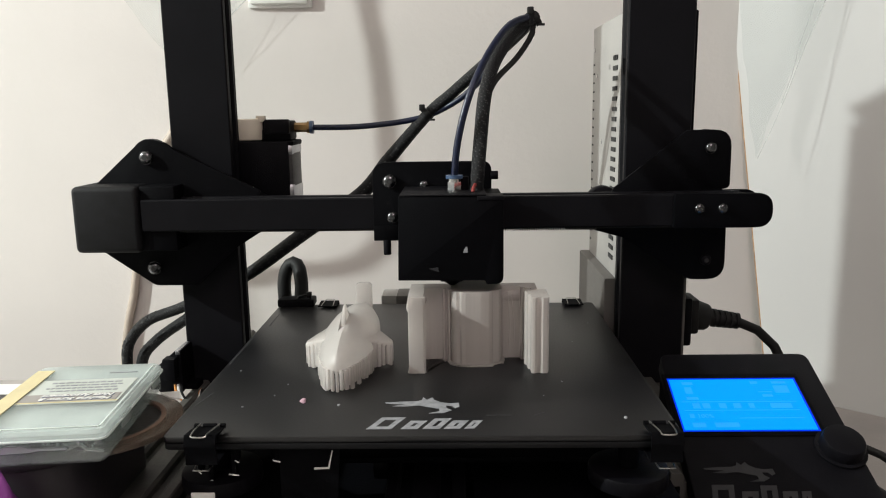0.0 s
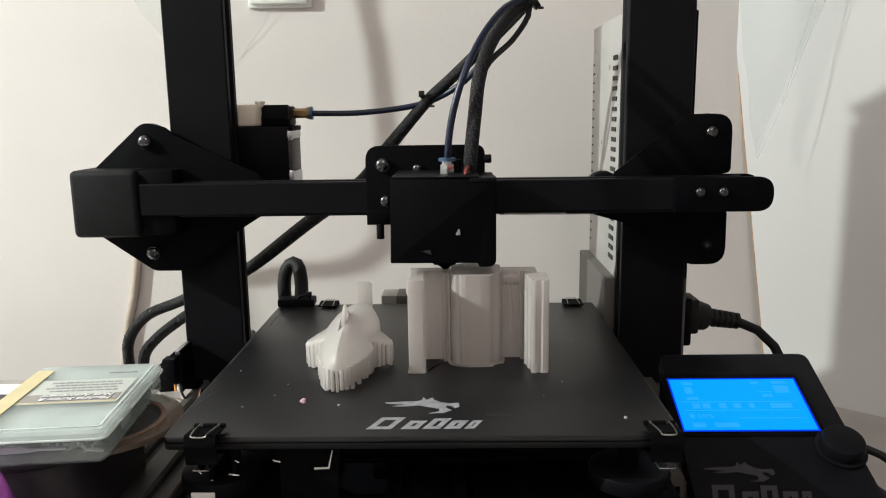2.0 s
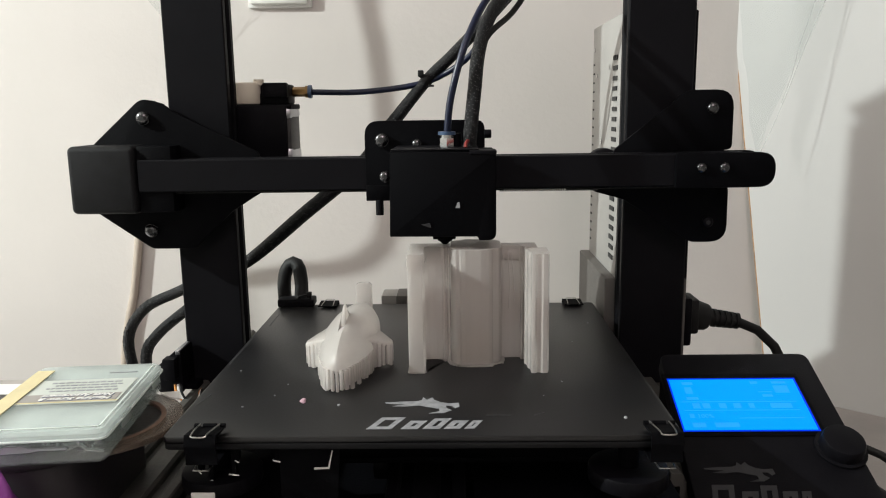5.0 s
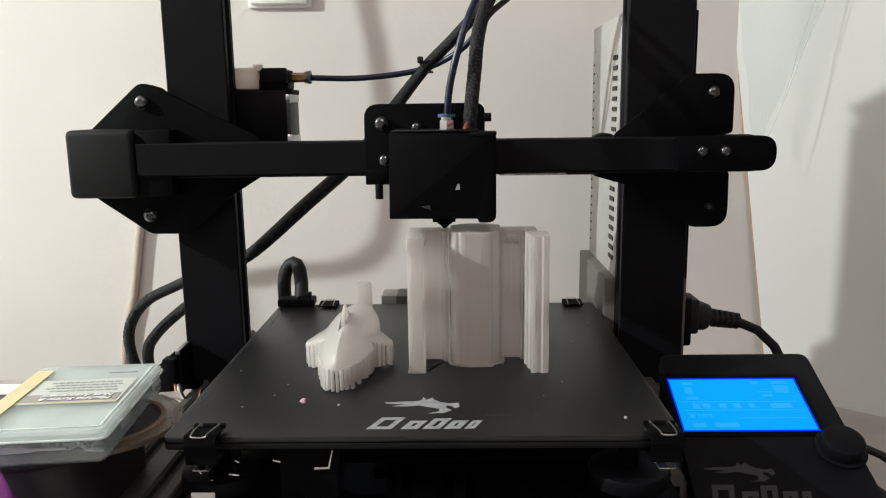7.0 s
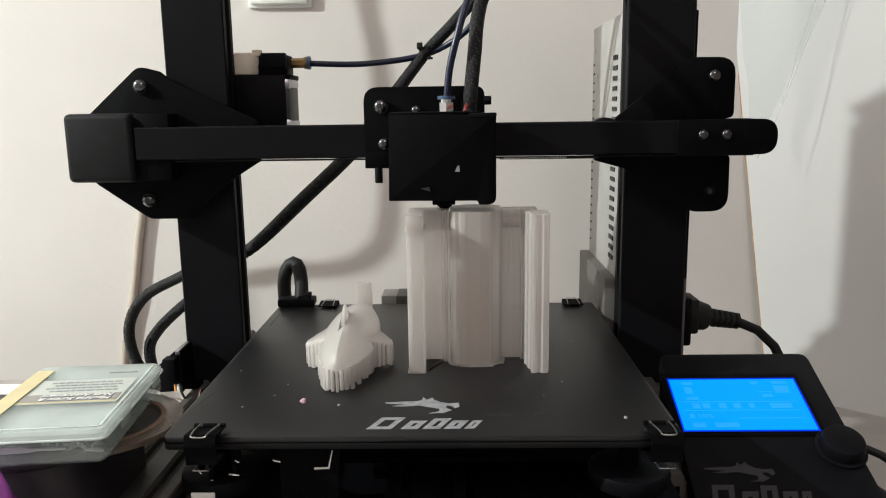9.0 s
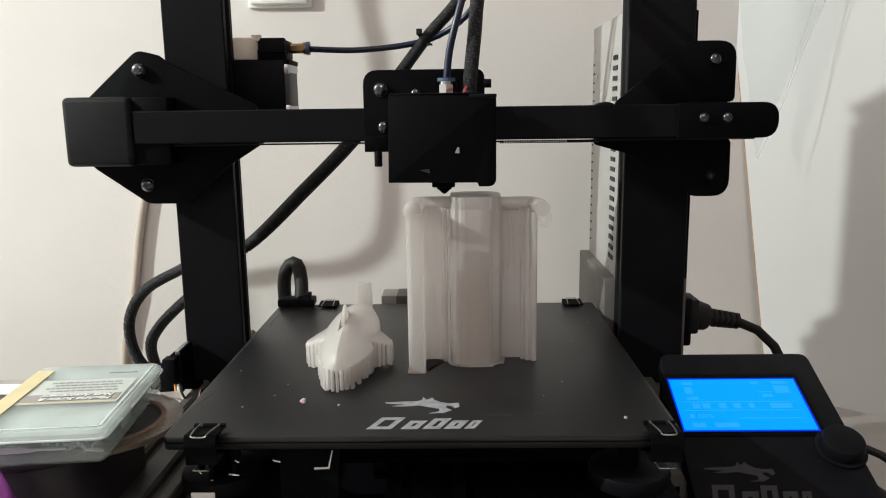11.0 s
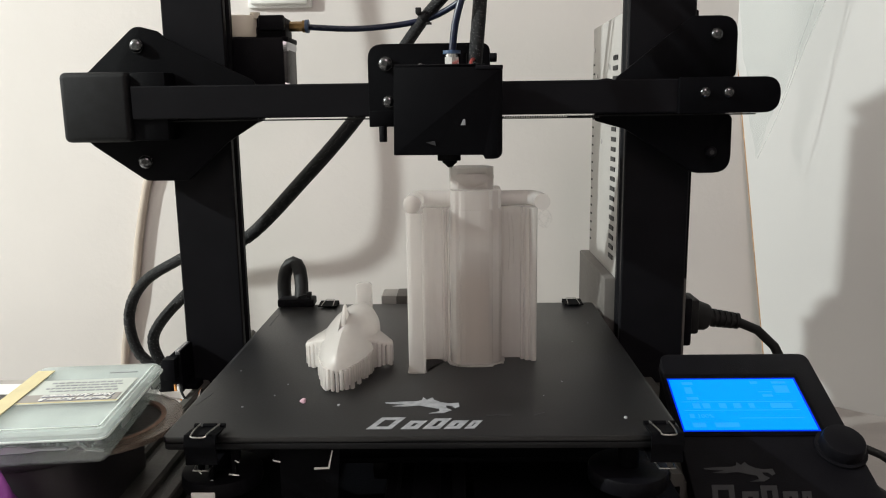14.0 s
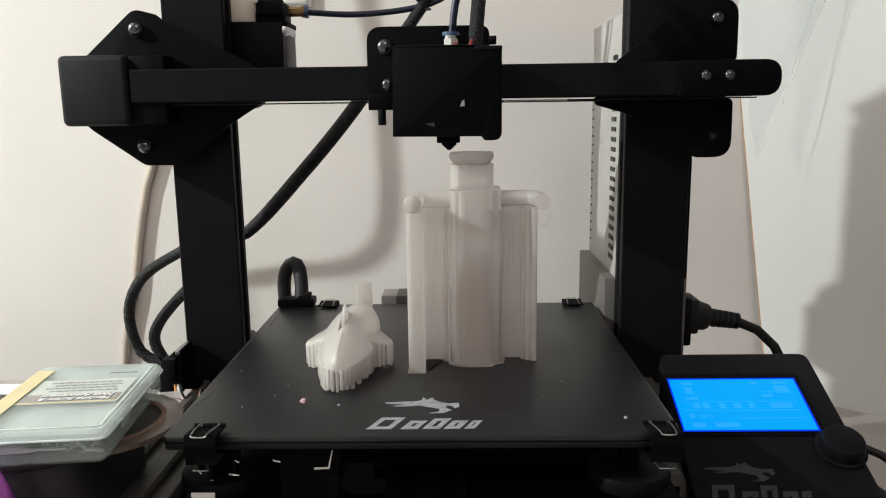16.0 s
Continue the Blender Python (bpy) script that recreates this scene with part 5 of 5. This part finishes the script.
    part("label_band", here(box(-0.0500, -0.0062, -0.0515, -0.0425, H + 0.0003, H + 0.0005)), M_LABEL_BAR, lab, "dark label band", smooth=False)
    part("label_edge", here(box(-0.0500, -0.0050, -0.0528, -0.0519, H + 0.0003, H + 0.0005)), M_TAPE_STRIP, lab, "thin yellow edge", smooth=False)
    words = random.Random(11)
    for k in range(4):
        y, x = -0.0262 - k * 0.0037, -0.0440 + 0.003 * (k % 2)
        while x < -0.0115:
            w = words.uniform(0.0012, 0.0038)
            part("text_bar", here(box(x, min(x + w, -0.0095), y - 0.0013, y, H + 0.0003, H + 0.0005)), M_INK, lab, smooth=False)
            x += w + 0.0007
    for body, y in (("Machine Screw &", -0.0478), ("Nuts Assortment", -0.0435)):
        for shift, mat, name in ((0.00035, M_NAVY, "lettering_shade"), (0.0, M_WHITE, "lettering")):
            txt = bpy.data.curves.new(name, "FONT")
            txt.body, txt.size, txt.extrude, txt.shear = body, 0.0046, 0.00005, 0.25
            txt.offset = 0.00012
            txt.materials.append(mat)
            t = new(name, txt)
            t.parent = lab
            t.matrix_basis = m @ Matrix.Translation((-0.0088 + shift, y - shift, H + (0.00058 if shift else 0.00070))) @ Matrix.Rotation(math.pi, 4, "Z")
            t["label"] = "dark blue letter shade" if shift else "white letters"
    part("text_line", here(box(-0.0215, -0.0080, -0.0136, -0.0124, H, H + 0.0003)), M_INK, b, smooth=False)
    part("tape_strip", here(box(-W + 0.0010, -W + 0.0093, -D - 0.0012, -0.0090, H + 0.0005, H + 0.0010)), M_TAPE_STRIP, b, "yellow tape strip", smooth=False)
    part("hanger", here(prism(rounded([(-0.0460, 0.0060), (-0.0300, 0.0064), (-0.0270, 0.0070), (-0.0150, 0.0070), (-0.0150, 0.0077), (-0.0290, 0.0078), (-0.0330, 0.0092), (-0.0400, 0.0090), (-0.0440, 0.0074)], 0.0006, 3), -D - 0.0010, -D + 0.0008, "y")), M_INK, b, "dark hanger hole")
    rnd = random.Random(2)
    for k in range(22):
        cell = (0, 0, 0, 1, 2)[k % 5]
        a, c = rnd.uniform(0, 3.14), Vector(((-0.0110, -0.0300, -0.0500)[cell] + rnd.uniform(-0.006, 0.006), -D + 0.0045 + rnd.uniform(0, 0.012), 0.0030 + rnd.uniform(0, 0.0045)))
        d = Vector((math.cos(a), 0.4 * math.sin(a), math.sin(a) * 0.45)) * 0.0036
        part("screw", here(put(rod(c - d, c + d, 0.0009, 8), rod(c + d, c + d * 1.3, 0.0019, 10))), M_CHROME, b, "small bright screw")
    d = thing("storage_tub", "dark rounded plastic tub under the tape roll", "tub", at=(-0.22, -0.085, 0.0))
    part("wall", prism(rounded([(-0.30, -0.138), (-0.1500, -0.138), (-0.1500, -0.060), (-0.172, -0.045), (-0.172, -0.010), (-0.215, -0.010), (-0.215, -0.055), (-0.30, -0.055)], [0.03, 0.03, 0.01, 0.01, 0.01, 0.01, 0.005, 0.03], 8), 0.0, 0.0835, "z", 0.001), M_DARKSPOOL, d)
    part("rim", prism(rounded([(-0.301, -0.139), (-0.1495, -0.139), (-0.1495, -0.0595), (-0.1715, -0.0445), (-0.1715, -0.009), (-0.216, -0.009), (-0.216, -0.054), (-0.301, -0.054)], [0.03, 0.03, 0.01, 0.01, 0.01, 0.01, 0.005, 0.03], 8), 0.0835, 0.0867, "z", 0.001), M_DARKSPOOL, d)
    p = bmesh.new()
    bmesh.ops.create_icosphere(p, subdivisions=4, radius=1)
    for v in p.verts:
        v.co *= 1 + 0.16 * noise.noise(v.co * 2.2)
    p.transform(Matrix.Translation((-0.1838, -0.162, 0.0490)) @ Matrix.Diagonal((0.030, 0.018, 0.050, 1)))
    single("foil_packet", p, M_PURPLE, "crumpled purple foil packet on the table", "packet")
    single("paper_sheet", box(-0.62, -0.27, -0.05, 0.19, 0.0, 0.0012), M_WHITE, "white sheet lying on the table", "paper", smooth=False)


def motions():
    for ob, rows in MOVES:
        walk(ob, rows)


room()
shadow_tube()
leaning_board()
wall_things()
bag = film_sheet("plastic_bag", [(-0.3247, 0.3634), (-0.2610, 0.2743), (-0.1708, 0.3592)], 0.342, "translucent plastic bag corner hanging by the wall", 0.0)
move(bag, [(0.0, pose(0, 0, 0)), (END, pose(-0.004, 0, 0.114))])
film_sheet("plastic_bag", [(0.2697, 0.3910), (0.3068, 0.1829), (0.3815, 0.3910)], 0.306, "translucent plastic bag hanging before the board", -0.02)
printer_frame()
limit_switch()
power_supply()
heated_bed()
bed_clips()
bed_cable()
display()
gantry()
print_head()
cables()
printed_figure()
toy_shark()
crumbs()
clutter()
motions()
